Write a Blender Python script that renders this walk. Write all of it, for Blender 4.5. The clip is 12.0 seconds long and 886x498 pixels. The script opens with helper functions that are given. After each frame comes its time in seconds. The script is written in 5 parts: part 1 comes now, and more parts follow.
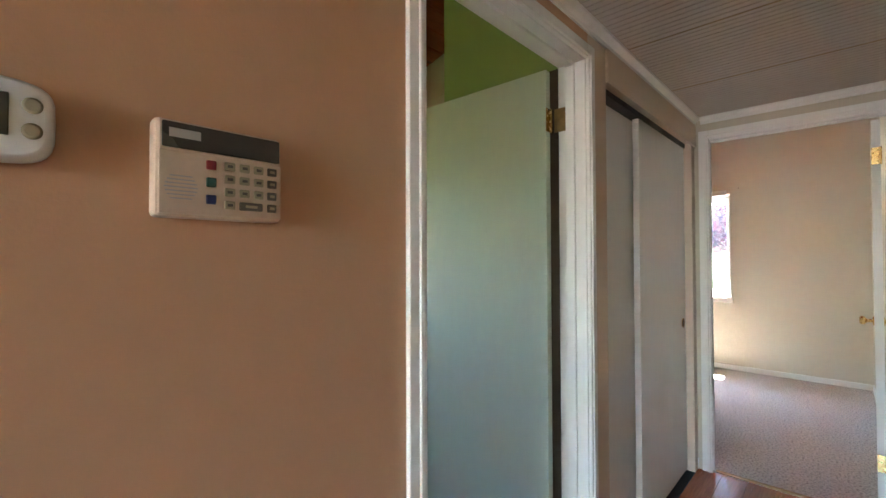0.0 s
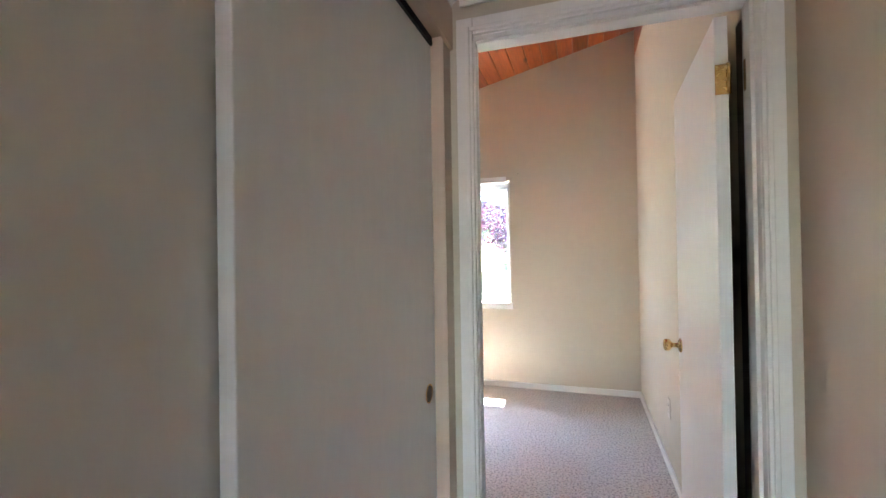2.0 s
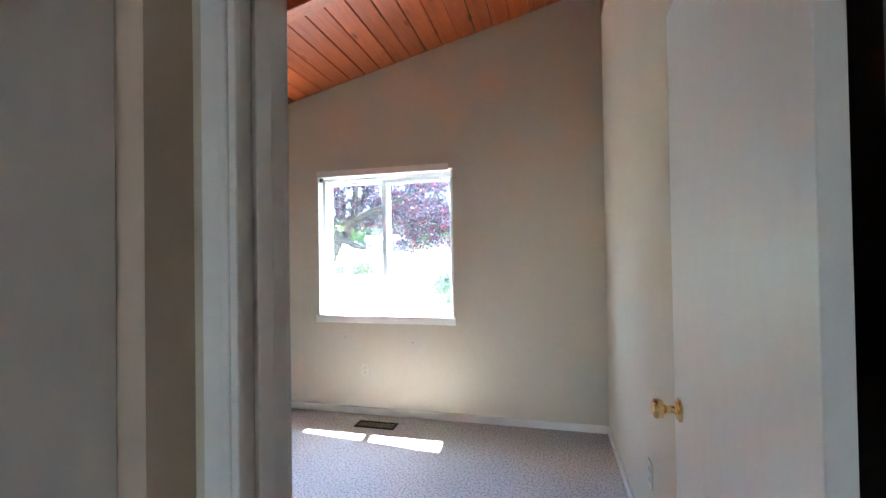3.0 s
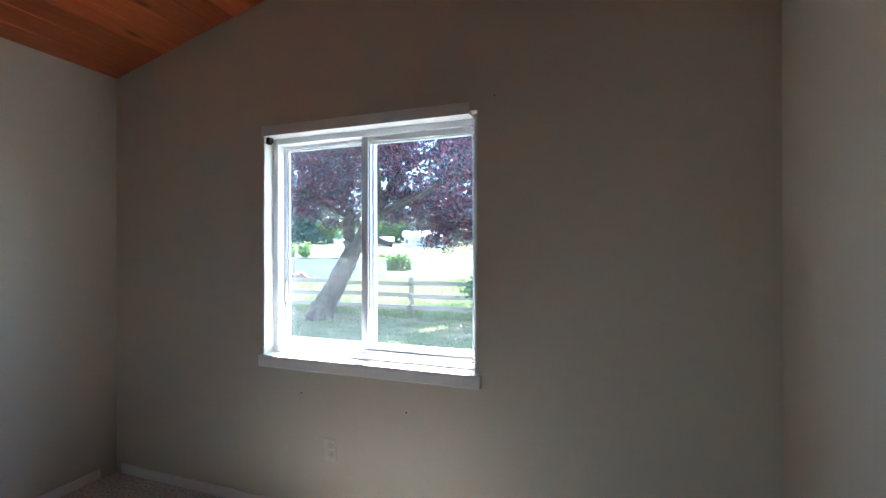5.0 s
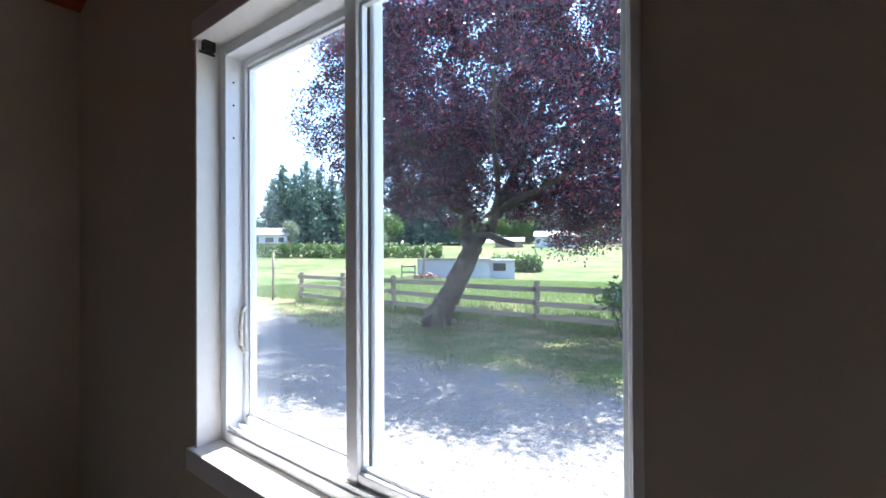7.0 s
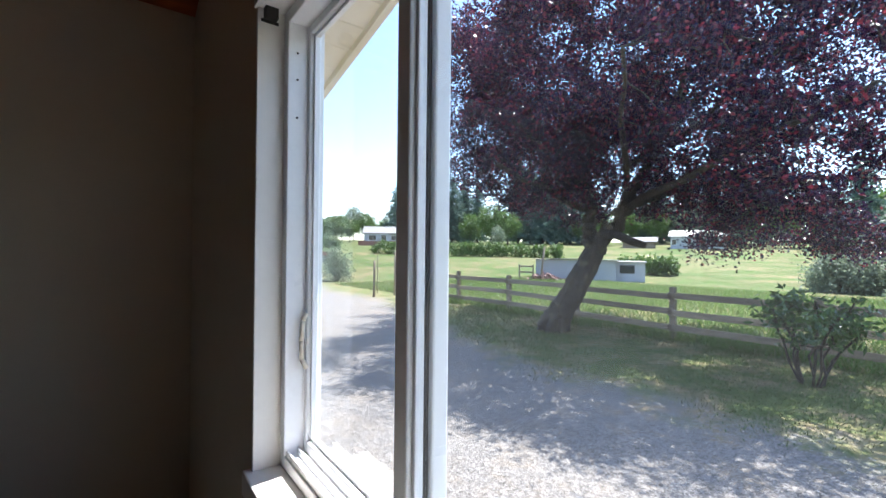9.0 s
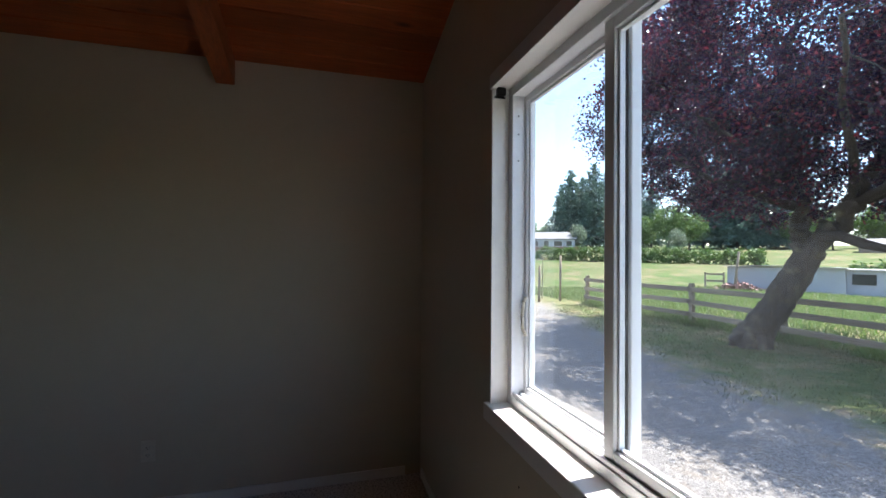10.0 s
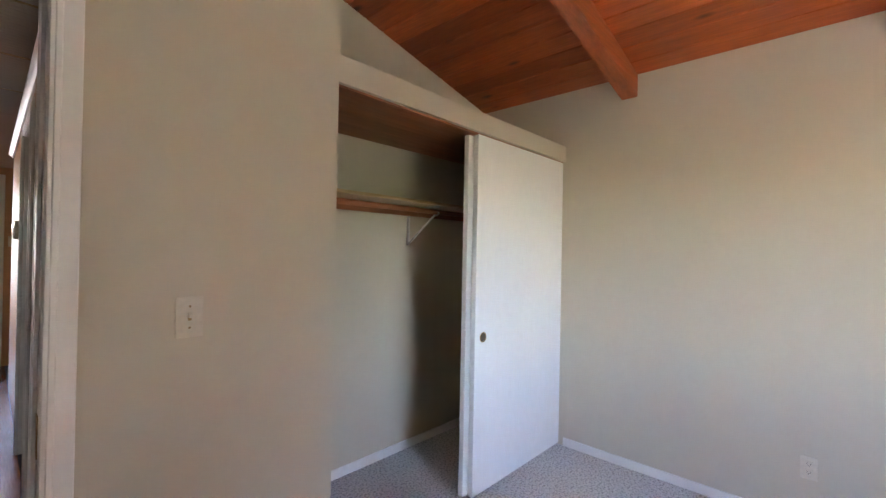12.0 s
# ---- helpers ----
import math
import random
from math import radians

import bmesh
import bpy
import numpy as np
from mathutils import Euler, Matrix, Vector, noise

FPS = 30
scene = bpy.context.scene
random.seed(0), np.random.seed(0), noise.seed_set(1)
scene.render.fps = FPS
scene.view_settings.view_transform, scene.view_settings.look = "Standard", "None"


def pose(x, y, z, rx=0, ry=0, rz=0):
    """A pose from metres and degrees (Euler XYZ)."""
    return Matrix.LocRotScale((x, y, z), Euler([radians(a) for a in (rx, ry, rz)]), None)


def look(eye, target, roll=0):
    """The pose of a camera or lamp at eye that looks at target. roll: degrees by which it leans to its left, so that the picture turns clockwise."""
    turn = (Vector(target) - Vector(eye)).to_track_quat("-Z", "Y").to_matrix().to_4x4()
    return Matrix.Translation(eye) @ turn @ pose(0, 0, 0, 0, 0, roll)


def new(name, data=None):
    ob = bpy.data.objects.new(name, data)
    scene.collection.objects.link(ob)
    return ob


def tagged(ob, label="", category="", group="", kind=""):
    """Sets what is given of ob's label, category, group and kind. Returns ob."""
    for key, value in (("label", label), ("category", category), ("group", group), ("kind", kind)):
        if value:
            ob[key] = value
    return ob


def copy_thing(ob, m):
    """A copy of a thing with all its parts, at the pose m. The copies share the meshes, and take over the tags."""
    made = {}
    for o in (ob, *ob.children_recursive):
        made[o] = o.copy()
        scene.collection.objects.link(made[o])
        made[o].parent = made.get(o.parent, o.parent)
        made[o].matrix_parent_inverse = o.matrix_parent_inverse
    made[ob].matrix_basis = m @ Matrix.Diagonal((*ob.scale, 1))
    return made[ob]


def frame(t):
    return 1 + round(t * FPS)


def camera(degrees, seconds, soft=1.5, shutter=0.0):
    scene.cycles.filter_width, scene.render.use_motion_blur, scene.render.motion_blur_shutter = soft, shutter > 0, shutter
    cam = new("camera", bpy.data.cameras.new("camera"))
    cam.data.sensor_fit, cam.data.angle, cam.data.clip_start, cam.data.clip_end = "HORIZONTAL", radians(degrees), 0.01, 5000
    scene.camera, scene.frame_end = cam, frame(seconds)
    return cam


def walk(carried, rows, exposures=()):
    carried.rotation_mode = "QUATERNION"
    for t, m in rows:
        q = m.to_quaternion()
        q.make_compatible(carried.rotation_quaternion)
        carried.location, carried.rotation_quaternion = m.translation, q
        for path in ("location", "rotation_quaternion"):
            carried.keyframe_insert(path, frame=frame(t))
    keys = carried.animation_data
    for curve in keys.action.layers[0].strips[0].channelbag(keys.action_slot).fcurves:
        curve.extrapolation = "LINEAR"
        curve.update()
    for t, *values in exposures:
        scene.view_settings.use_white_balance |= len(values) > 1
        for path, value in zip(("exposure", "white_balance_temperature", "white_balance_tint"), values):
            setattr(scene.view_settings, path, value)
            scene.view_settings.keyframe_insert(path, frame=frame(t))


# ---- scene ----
cam = camera(92.4, 12.0)
PATH = [
    (0, (0.583, -3.048, 1.334), (-0.785, -1.59, 1.367), -0.2),
    (0.5, (0.405, -2.703, 1.296), (-0.843, -1.141, 1.342), -0.1),
    (1, (0.338, -2.261, 1.336), (-0.709, -0.557, 1.352), -0.6),
    (1.5, (0.303, -1.798, 1.341), (-0.507, 0.031, 1.363), -0.8),
    (2, (0.317, -1.347, 1.346), (-0.307, 0.553, 1.363), -0.9),
    (2.5, (0.356, -0.92, 1.35), (-0.158, 1.012, 1.366), -0.7),
    (3, (0.387, -0.489, 1.352), (-0.095, 1.451, 1.376), -0.9),
    (3.2, (0.39, -0.335, 1.347), (-0.089, 1.607, 1.375), -0.8),
    (4.8, (0.163, 0.847, 1.413), (-0.444, 2.752, 1.412), 0.0),
    (5, (0.127, 0.984, 1.41), (-0.527, 2.874, 1.416), -0.1),
    (5.5, (0.057, 1.325, 1.407), (-0.766, 3.148, 1.415), -0.1),
    (6, (-0.021, 1.67, 1.415), (-1.005, 3.411, 1.423), -0.1),
    (6.5, (-0.126, 2.024, 1.406), (-1.231, 3.691, 1.42), -0.2),
    (6.7, (-0.171, 2.142, 1.409), (-1.315, 3.782, 1.421), -0.2),
    (8.3, (-0.483, 2.745, 1.411), (-1.888, 4.168, 1.428), -0.3),
    (9, (-0.409, 2.598, 1.415), (-1.997, 3.813, 1.42), 0.6),
    (9.5, (-0.216, 2.399, 1.401), (-1.976, 3.347, 1.433), 0.2),
    (10, (-0.066, 2.257, 1.402), (-1.990, 2.805, 1.428), 0.45),
    (10.5, (0.0, 2.118, 1.392), (-1.999, 2.148, 1.425), 0.6),
    (11, (0.044, 1.94, 1.394), (-1.895, 1.449, 1.415), 0.8),
    (11.5, (0.052, 1.714, 1.373), (-1.704, 0.757, 1.39), 1.0),
    (12, (0.068, 1.454, 1.362), (-1.396, 0.091, 1.373), 1.1),
]
EXPOSURES = [(0, 6.1, 6350, 10), (1.0, 6.05, 6300, 14), (1.5, 6.2, 6350, 15), (2.0, 6.1, 6100, 12), (2.5, 5.85, 5900, 11), (3.2, 5.15, 5500, 8), (5.0, 3.85, 5400, 8), (5.5, 3.45, 5400, 9), (6.5, 2.7, 5600, 12), (8.3, 1.95, 5900, 14), (9.5, 1.75, 6150, 14), (10.0, 1.8, 6150, 14), (10.5, 2.0, 6200, 15), (11.0, 3.8, 6400, 20), (11.5, 5.0, 6400, 20), (12, 5.25, 6450, 20)]
walk(cam, [(t, look(eye, target, roll)) for t, eye, target, roll in PATH], EXPOSURES)

# ---- light ----
SUN_UP = 66.0
SUN_AZ = 4.0
world = bpy.data.worlds.new("world")
scene.world = world
world.use_nodes = True
wn = world.node_tree.nodes
sky = wn.new("ShaderNodeTexSky")
sky.sky_type = "NISHITA"
sky.sun_disc = False
sky.sun_elevation = radians(SUN_UP)
sky.sun_rotation = radians(-SUN_AZ)
sky.dust_density = 0.6
wn["Background"].inputs[1].default_value = 0.15
world.node_tree.links.new(sky.outputs[0], wn["Background"].inputs[0])
sun = new("sun", bpy.data.lights.new("sun", "SUN"))
sun.data.energy = 5.0
sun.data.angle = radians(0.5)
sun.data.color = (1.0, 0.95, 0.87)
_a, _e = radians(SUN_AZ), radians(SUN_UP)
sun.matrix_world = look((-math.sin(_a) * math.cos(_e) * 50, math.cos(_a) * math.cos(_e) * 50, math.sin(_e) * 50), (0, 0, 0))


# ---- helpers for shapes ----
def box(bm, x0, x1, y0, y1, z0, z1, bevel=0.0, m=None):
    vs = [bm.verts.new((x, y, z)) for x in (x0, x1) for y in (y0, y1) for z in (z0, z1)]
    fs = [(0, 1, 3, 2), (4, 6, 7, 5), (0, 4, 5, 1), (2, 3, 7, 6), (0, 2, 6, 4), (1, 5, 7, 3)]
    faces = [bm.faces.new([vs[i] for i in f]) for f in fs]
    if bevel:
        edges = list({e for f in faces for e in f.edges})
        out = bmesh.ops.bevel(bm, geom=edges, offset=bevel, segments=2, affect="EDGES", profile=0.5)
        vs = list({v for f in out["faces"] for v in f.verts} | {v for v in vs if v.is_valid})
    if m is not None:
        bmesh.ops.transform(bm, matrix=m, verts=vs)
    return vs


def tube(bm, p0, p1, r0, r1=None, n=12, caps=True):
    """A tapered round bar from p0 to p1."""
    r1 = r0 if r1 is None else r1
    p0, p1 = Vector(p0), Vector(p1)
    q = (p1 - p0).to_track_quat("Z", "Y").to_matrix()
    rings = []
    for p, r in ((p0, r0), (p1, r1)):
        rings.append([bm.verts.new(p + q @ Vector((r * math.cos(2 * math.pi * i / n), r * math.sin(2 * math.pi * i / n), 0))) for i in range(n)])
    for i in range(n):
        f = bm.faces.new((rings[0][i], rings[0][(i + 1) % n], rings[1][(i + 1) % n], rings[1][i]))
        f.smooth = True
    if caps:
        bm.faces.new(rings[0][::-1])
        bm.faces.new(rings[1])


def lathe(bm, profile, m, n=20):
    """Turns (radius, height) pairs about z, then places them by m."""
    rings = []
    for r, h in profile:
        rings.append([bm.verts.new(m @ Vector((r * math.cos(2 * math.pi * i / n), r * math.sin(2 * math.pi * i / n), h))) for i in range(n)])
    for a, b in zip(rings, rings[1:]):
        for i in range(n):
            f = bm.faces.new((a[i], a[(i + 1) % n], b[(i + 1) % n], b[i]))
            f.smooth = True
    bm.faces.new(rings[0][::-1])
    bm.faces.new(rings[-1])


def mesh_of(name, bm):
    me = bpy.data.meshes.new(name)
    bmesh.ops.recalc_face_normals(bm, faces=bm.faces)
    bm.to_mesh(me)
    bm.free()
    return me


def thing(name, bm, material, label="", category="", group="", kind=""):
    ob = new(name, mesh_of(name, bm))
    if material:
        ob.data.materials.append(material)
    return tagged(ob, label, category, group, kind)


def holder(name, at, label, category, group="", kind=""):
    ob = new(name)
    ob.matrix_basis = at if isinstance(at, Matrix) else Matrix.Translation(at)
    return tagged(ob, label, category, group, kind)


def part(name, bm, material, parent, label=""):
    ob = new(name, mesh_of(name, bm))
    ob.data.materials.append(material)
    ob.parent = parent
    if label:
        ob["label"] = label
    return ob


def wparent(ob, parent):
    """Puts a part built in world coordinates under its thing without moving it."""
    top, m = parent, Matrix()
    while top is not None:
        m = (top.matrix_parent_inverse @ top.matrix_basis if top.parent else top.matrix_basis) @ m
        top = top.parent
    ob.parent = parent
    ob.matrix_parent_inverse = m.inverted()
    return ob


def wpart(name, bm, material, parent, label=""):
    return wparent(part(name, bm, material, None, label), parent)


# ---- materials ----
def material(name, color, rough=0.6, metal=0.0, var=0.08, scale=1.2, fine=60.0, fine_var=0.06, bump=0.08, bump_scale=90.0, stretch=(1, 1, 1), spec=0.5, island=0.0, obj_rand=0.0):
    mt = bpy.data.materials.new(name)
    mt.use_nodes = True
    nt = mt.node_tree
    b = nt.nodes["Principled BSDF"]
    b.inputs["Roughness"].default_value = rough
    b.inputs["Metallic"].default_value = metal
    b.inputs["Specular IOR Level"].default_value = spec
    tc = nt.nodes.new("ShaderNodeTexCoord")
    mp = nt.nodes.new("ShaderNodeMapping")
    mp.inputs["Scale"].default_value = stretch
    nt.links.new(tc.outputs["Object"], mp.inputs[0])

    def noisy(sc, detail=4.0):
        n = nt.nodes.new("ShaderNodeTexNoise")
        n.inputs["Scale"].default_value = sc
        n.inputs["Detail"].default_value = detail
        nt.links.new(mp.outputs[0], n.inputs["Vector"])
        return n

    def scaled(sock, lo, hi):
        r = nt.nodes.new("ShaderNodeMapRange")
        r.inputs["From Min"].default_value, r.inputs["From Max"].default_value = 0.25, 0.75
        r.inputs["To Min"].default_value, r.inputs["To Max"].default_value = lo, hi
        nt.links.new(sock, r.inputs["Value"])
        return r.outputs[0]

    def times(a, c):
        m = nt.nodes.new("ShaderNodeMath")
        m.operation = "MULTIPLY"
        nt.links.new(a, m.inputs[0])
        nt.links.new(c, m.inputs[1])
        return m.outputs[0]

    v = times(scaled(noisy(scale).outputs[0], 1 - var, 1 + var), scaled(noisy(fine).outputs[0], 1 - fine_var, 1 + fine_var))
    if island:
        g = nt.nodes.new("ShaderNodeNewGeometry")
        r = nt.nodes.new("ShaderNodeMapRange")
        r.inputs["To Min"].default_value, r.inputs["To Max"].default_value = 1 - island, 1 + island
        nt.links.new(g.outputs["Random Per Island"], r.inputs["Value"])
        v = times(v, r.outputs[0])
    if obj_rand:
        g = nt.nodes.new("ShaderNodeObjectInfo")
        r = nt.nodes.new("ShaderNodeMapRange")
        r.inputs["To Min"].default_value, r.inputs["To Max"].default_value = 1 - obj_rand, 1 + obj_rand
        nt.links.new(g.outputs["Random"], r.inputs["Value"])
        v = times(v, r.outputs[0])
    mx = nt.nodes.new("ShaderNodeVectorMath")
    mx.operation = "SCALE"
    mx.inputs[0].default_value = color
    nt.links.new(v, mx.inputs["Scale"])
    nt.links.new(mx.outputs[0], b.inputs["Base Color"])
    rr = scaled(noisy(scale * 3).outputs[0], max(0.02, rough - 0.06), min(1, rough + 0.06))
    nt.links.new(rr, b.inputs["Roughness"])
    if bump:
        bp = nt.nodes.new("ShaderNodeBump")
        bp.inputs["Strength"].default_value = bump
        bp.inputs["Distance"].default_value = 0.004
        nt.links.new(noisy(bump_scale, 3.0).outputs[0], bp.inputs["Height"])
        nt.links.new(bp.outputs[0], b.inputs["Normal"])
    return mt


WALL = material("cream_wall_paint", (0.575, 0.508, 0.39), 0.62, var=0.03, scale=0.9, fine=14, fine_var=0.015, bump=0.10, bump_scale=160)
GREENWALL = material("green_wall_paint", (0.31, 0.41, 0.14), 0.6, var=0.03, scale=0.9, fine=14, fine_var=0.015, bump=0.10, bump_scale=160)
# cream wall paint with the hall's strong warm light put into the colour
WARMLITWALL = material("warm_lit_wall_paint", (0.57, 0.325, 0.19), 0.55, var=0.04, scale=1.1, fine=18, fine_var=0.02, bump=0.10, bump_scale=160)
# milder copy of it, for hall walls under less of that warm light
SOFTLITWALL = material("soft_warm_lit_wall_paint", (0.62, 0.49, 0.375), 0.55, var=0.04, scale=1.1, fine=18, fine_var=0.02, bump=0.10, bump_scale=160)
WHITE = material("white_trim_paint", (0.80, 0.775, 0.73), 0.38, var=0.03, scale=3, fine=40, fine_var=0.02, bump=0.06, bump_scale=60)
DOORPAINT = material("white_door_paint", (0.79, 0.77, 0.74), 0.40, var=0.03, scale=1.5, fine=30, fine_var=0.02, bump=0.07, bump_scale=45, stretch=(1, 1, 0.3))
# white door paint with the greenish daylight of that room mixed into its colour
GREENLITPAINT = material("green_lit_door_paint", (0.61, 0.70, 0.58), 0.5, var=0.04, scale=1.5, fine=30, fine_var=0.02, bump=0.07, bump_scale=45, stretch=(1, 1, 0.3))
VINYL = material("white_vinyl", (0.84, 0.85, 0.86), 0.32, var=0.02, scale=4, fine=60, fine_var=0.02, bump=0.02)
BRASS = material("brass", (0.72, 0.50, 0.20), 0.25, 1.0, var=0.1, scale=20, bump=0.03)
OLDBRASS = material("tarnished_brass", (0.34, 0.23, 0.11), 0.4, 1.0, var=0.2, scale=30, bump=0.05)
DARK = material("dark_metal", (0.03, 0.027, 0.025), 0.5, 0.5, bump=0.03)
# dark brown standing in for shade in hinge gaps and finger pulls
SHADEBROWN = material("shade_brown", (0.07, 0.045, 0.022), 0.5, var=0.2, bump=0.0)
IVORY = material("ivory_plastic", (0.62, 0.56, 0.45), 0.4, var=0.02, scale=8, bump=0.0)
CLOSETWOOD = material("stained_closet_board", (0.28, 0.095, 0.034), 0.5, var=0.25, scale=2.5, fine=18, fine_var=0.2, stretch=(0.4, 6, 6), bump=0.1)
SHELFWOOD = material("varnished_shelf_wood", (0.52, 0.34, 0.17), 0.4, var=0.15, scale=2, fine=16, fine_var=0.12, stretch=(0.5, 6, 6))
BEAMWOOD = material("stained_beam_wood", (0.36, 0.088, 0.024), 0.5, var=0.25, scale=2.0, fine=14, fine_var=0.2, stretch=(0.5, 7, 7), bump=0.15, bump_scale=25)


def plank_wood(name, base, knots=True, along="y"):
    """Knotty stained boards: long grain, dark knots, each board a little different."""
    mt = material(name, base, 0.42, var=0.18, scale=1.6, fine=11, fine_var=0.22, stretch=(9, 0.55, 9) if along == "y" else (0.55, 9, 9), bump=0.12, bump_scale=14, island=0.26)
    if knots:
        nt = mt.node_tree
        b = nt.nodes["Principled BSDF"]
        old = b.inputs["Base Color"].links[0].from_socket
        tc = nt.nodes.new("ShaderNodeTexCoord")
        mp = nt.nodes.new("ShaderNodeMapping")
        mp.inputs["Scale"].default_value = (7.2, 2.6, 3.0)
        nt.links.new(tc.outputs["Object"], mp.inputs[0])
        vo = nt.nodes.new("ShaderNodeTexVoronoi")
        vo.inputs["Scale"].default_value = 1.0
        vo.inputs["Randomness"].default_value = 1.0
        nt.links.new(mp.outputs[0], vo.inputs["Vector"])
        r = nt.nodes.new("ShaderNodeMapRange")
        r.inputs["From Min"].default_value, r.inputs["From Max"].default_value = 0.05, 0.17
        r.inputs["To Min"].default_value, r.inputs["To Max"].default_value = 0.28, 1.0
        nt.links.new(vo.outputs["Distance"], r.inputs["Value"])
        mx = nt.nodes.new("ShaderNodeVectorMath")
        mx.operation = "SCALE"
        nt.links.new(old, mx.inputs[0])
        nt.links.new(r.outputs[0], mx.inputs["Scale"])
        nt.links.new(mx.outputs[0], b.inputs["Base Color"])
    return mt


CEILWOOD = plank_wood("knotty_ceiling_boards", (0.385, 0.082, 0.017))
LAMINATE = material("red_laminate", (0.34, 0.10, 0.035), 0.22, var=0.2, scale=2, fine=14, fine_var=0.2, stretch=(9, 0.6, 1), bump=0.02, obj_rand=0.2)


def carpet_material():
    mt = material("speckled_carpet", (0.58, 0.55, 0.535), 0.95, var=0.05, scale=1.5, fine=150, fine_var=0.2, bump=0.9, bump_scale=260, spec=0.1)
    nt = mt.node_tree
    b = nt.nodes["Principled BSDF"]
    old = b.inputs["Base Color"].links[0].from_socket
    tc = nt.nodes.new("ShaderNodeTexCoord")
    n = nt.nodes.new("ShaderNodeTexNoise")
    n.inputs["Scale"].default_value = 80
    n.inputs["Detail"].default_value = 5
    nt.links.new(tc.outputs["Object"], n.inputs["Vector"])
    r = nt.nodes.new("ShaderNodeMapRange")
    r.inputs["From Min"].default_value, r.inputs["From Max"].default_value = 0.48, 0.62
    r.inputs["To Min"].default_value, r.inputs["To Max"].default_value = 1.12, 0.58
    nt.links.new(n.outputs[0], r.inputs["Value"])
    mx = nt.nodes.new("ShaderNodeVectorMath")
    mx.operation = "SCALE"
    nt.links.new(old, mx.inputs[0])
    nt.links.new(r.outputs[0], mx.inputs["Scale"])
    nt.links.new(mx.outputs[0], b.inputs["Base Color"])
    return mt


CARPET = carpet_material()


def glass_material():
    """Thin clear panes: they mirror a little and carry an uneven film of dust."""
    mt = bpy.data.materials.new("window_glass")
    mt.use_nodes = True
    nt = mt.node_tree
    nt.nodes.remove(nt.nodes["Principled BSDF"])
    clear = nt.nodes.new("ShaderNodeBsdfTransparent")
    clear.inputs[0].default_value = (0.96, 0.98, 0.97, 1)
    gloss = nt.nodes.new("ShaderNodeBsdfGlossy")
    gloss.inputs["Roughness"].default_value = 0.0
    lw = nt.nodes.new("ShaderNodeLayerWeight")
    lw.inputs[0].default_value = 0.25
    fr = nt.nodes.new("ShaderNodeMapRange")
    fr.inputs["To Min"].default_value, fr.inputs["To Max"].default_value = 0.02, 0.35
    nt.links.new(lw.outputs["Facing"], fr.inputs["Value"])
    pane = nt.nodes.new("ShaderNodeMixShader")
    nt.links.new(fr.outputs[0], pane.inputs[0])
    nt.links.new(clear.outputs[0], pane.inputs[1])
    nt.links.new(gloss.outputs[0], pane.inputs[2])
    tr = nt.nodes.new("ShaderNodeBsdfTranslucent")
    tr.inputs["Color"].default_value = (0.9, 0.9, 0.9, 1)
    n = nt.nodes.new("ShaderNodeTexNoise")
    n.inputs["Scale"].default_value = 2.2
    n.inputs["Detail"].default_value = 6
    tc = nt.nodes.new("ShaderNodeTexCoord")
    nt.links.new(tc.outputs["Object"], n.inputs["Vector"])
    r = nt.nodes.new("ShaderNodeMapRange")
    r.inputs["From Min"].default_value, r.inputs["From Max"].default_value = 0.35, 0.75
    r.inputs["To Min"].default_value, r.inputs["To Max"].default_value = 0.004, 0.020
    nt.links.new(n.outputs[0], r.inputs["Value"])
    mix = nt.nodes.new("ShaderNodeMixShader")
    nt.links.new(r.outputs[0], mix.inputs[0])
    nt.links.new(pane.outputs[0], mix.inputs[1])
    nt.links.new(tr.outputs[0], mix.inputs[2])
    nt.links.new(mix.outputs[0], nt.nodes["Material Output"].inputs["Surface"])
    return mt


GLASS = glass_material()

# ---- the plan ----
XL, XR = -2.75, 0.80          # bedroom side walls
YW = 2.88                     # window wall, inner face
YD = 0.11                     # door wall, bedroom face
CLX = -0.80                   # end of the closet
CLB = -0.72                   # back of the closet
HL, HR = -0.09, 0.86          # hall walls
HZ = 2.195                    # hall ceiling
HEND = -5.3


def ceil_z(x):
    return 2.515 + 0.236 * (x - XL)


def wall_boxes(bm, axis, a, b, lo, hi, z0, z1, holes=()):
    """A wall between lo and hi along x or y, a..b thick, with rectangular holes (lo, hi, z0, z1). z1 None: up to the sloping ceiling."""
    cuts = sorted({lo, hi, *[h[0] for h in holes], *[h[1] for h in holes]})
    for u, v in zip(cuts, cuts[1:]):
        spans = [(z0, z1)]
        for h in holes:
            if h[0] <= u + 1e-6 and h[1] >= v - 1e-6:
                spans = ([(z0, h[2])] if h[2] > z0 + 1e-6 else []) + [(h[3], z1)]
        for s0, s1 in spans:
            top = 9.0 if s1 is None else s1
            vs = box(bm, u, v, a, b, s0, top) if axis == "x" else box(bm, a, b, u, v, s0, top)
            if s1 is None:
                for w in vs:
                    if w.co.z > 8:
                        w.co.z = ceil_z(w.co.x) + 0.004


def wall(name, axis, a, b, lo, hi, z0, z1, holes=(), mat=None):
    bm = bmesh.new()
    wall_boxes(bm, axis, a, b, lo, hi, z0, z1, holes)
    return thing(name, bm, mat or WALL, kind="structure")


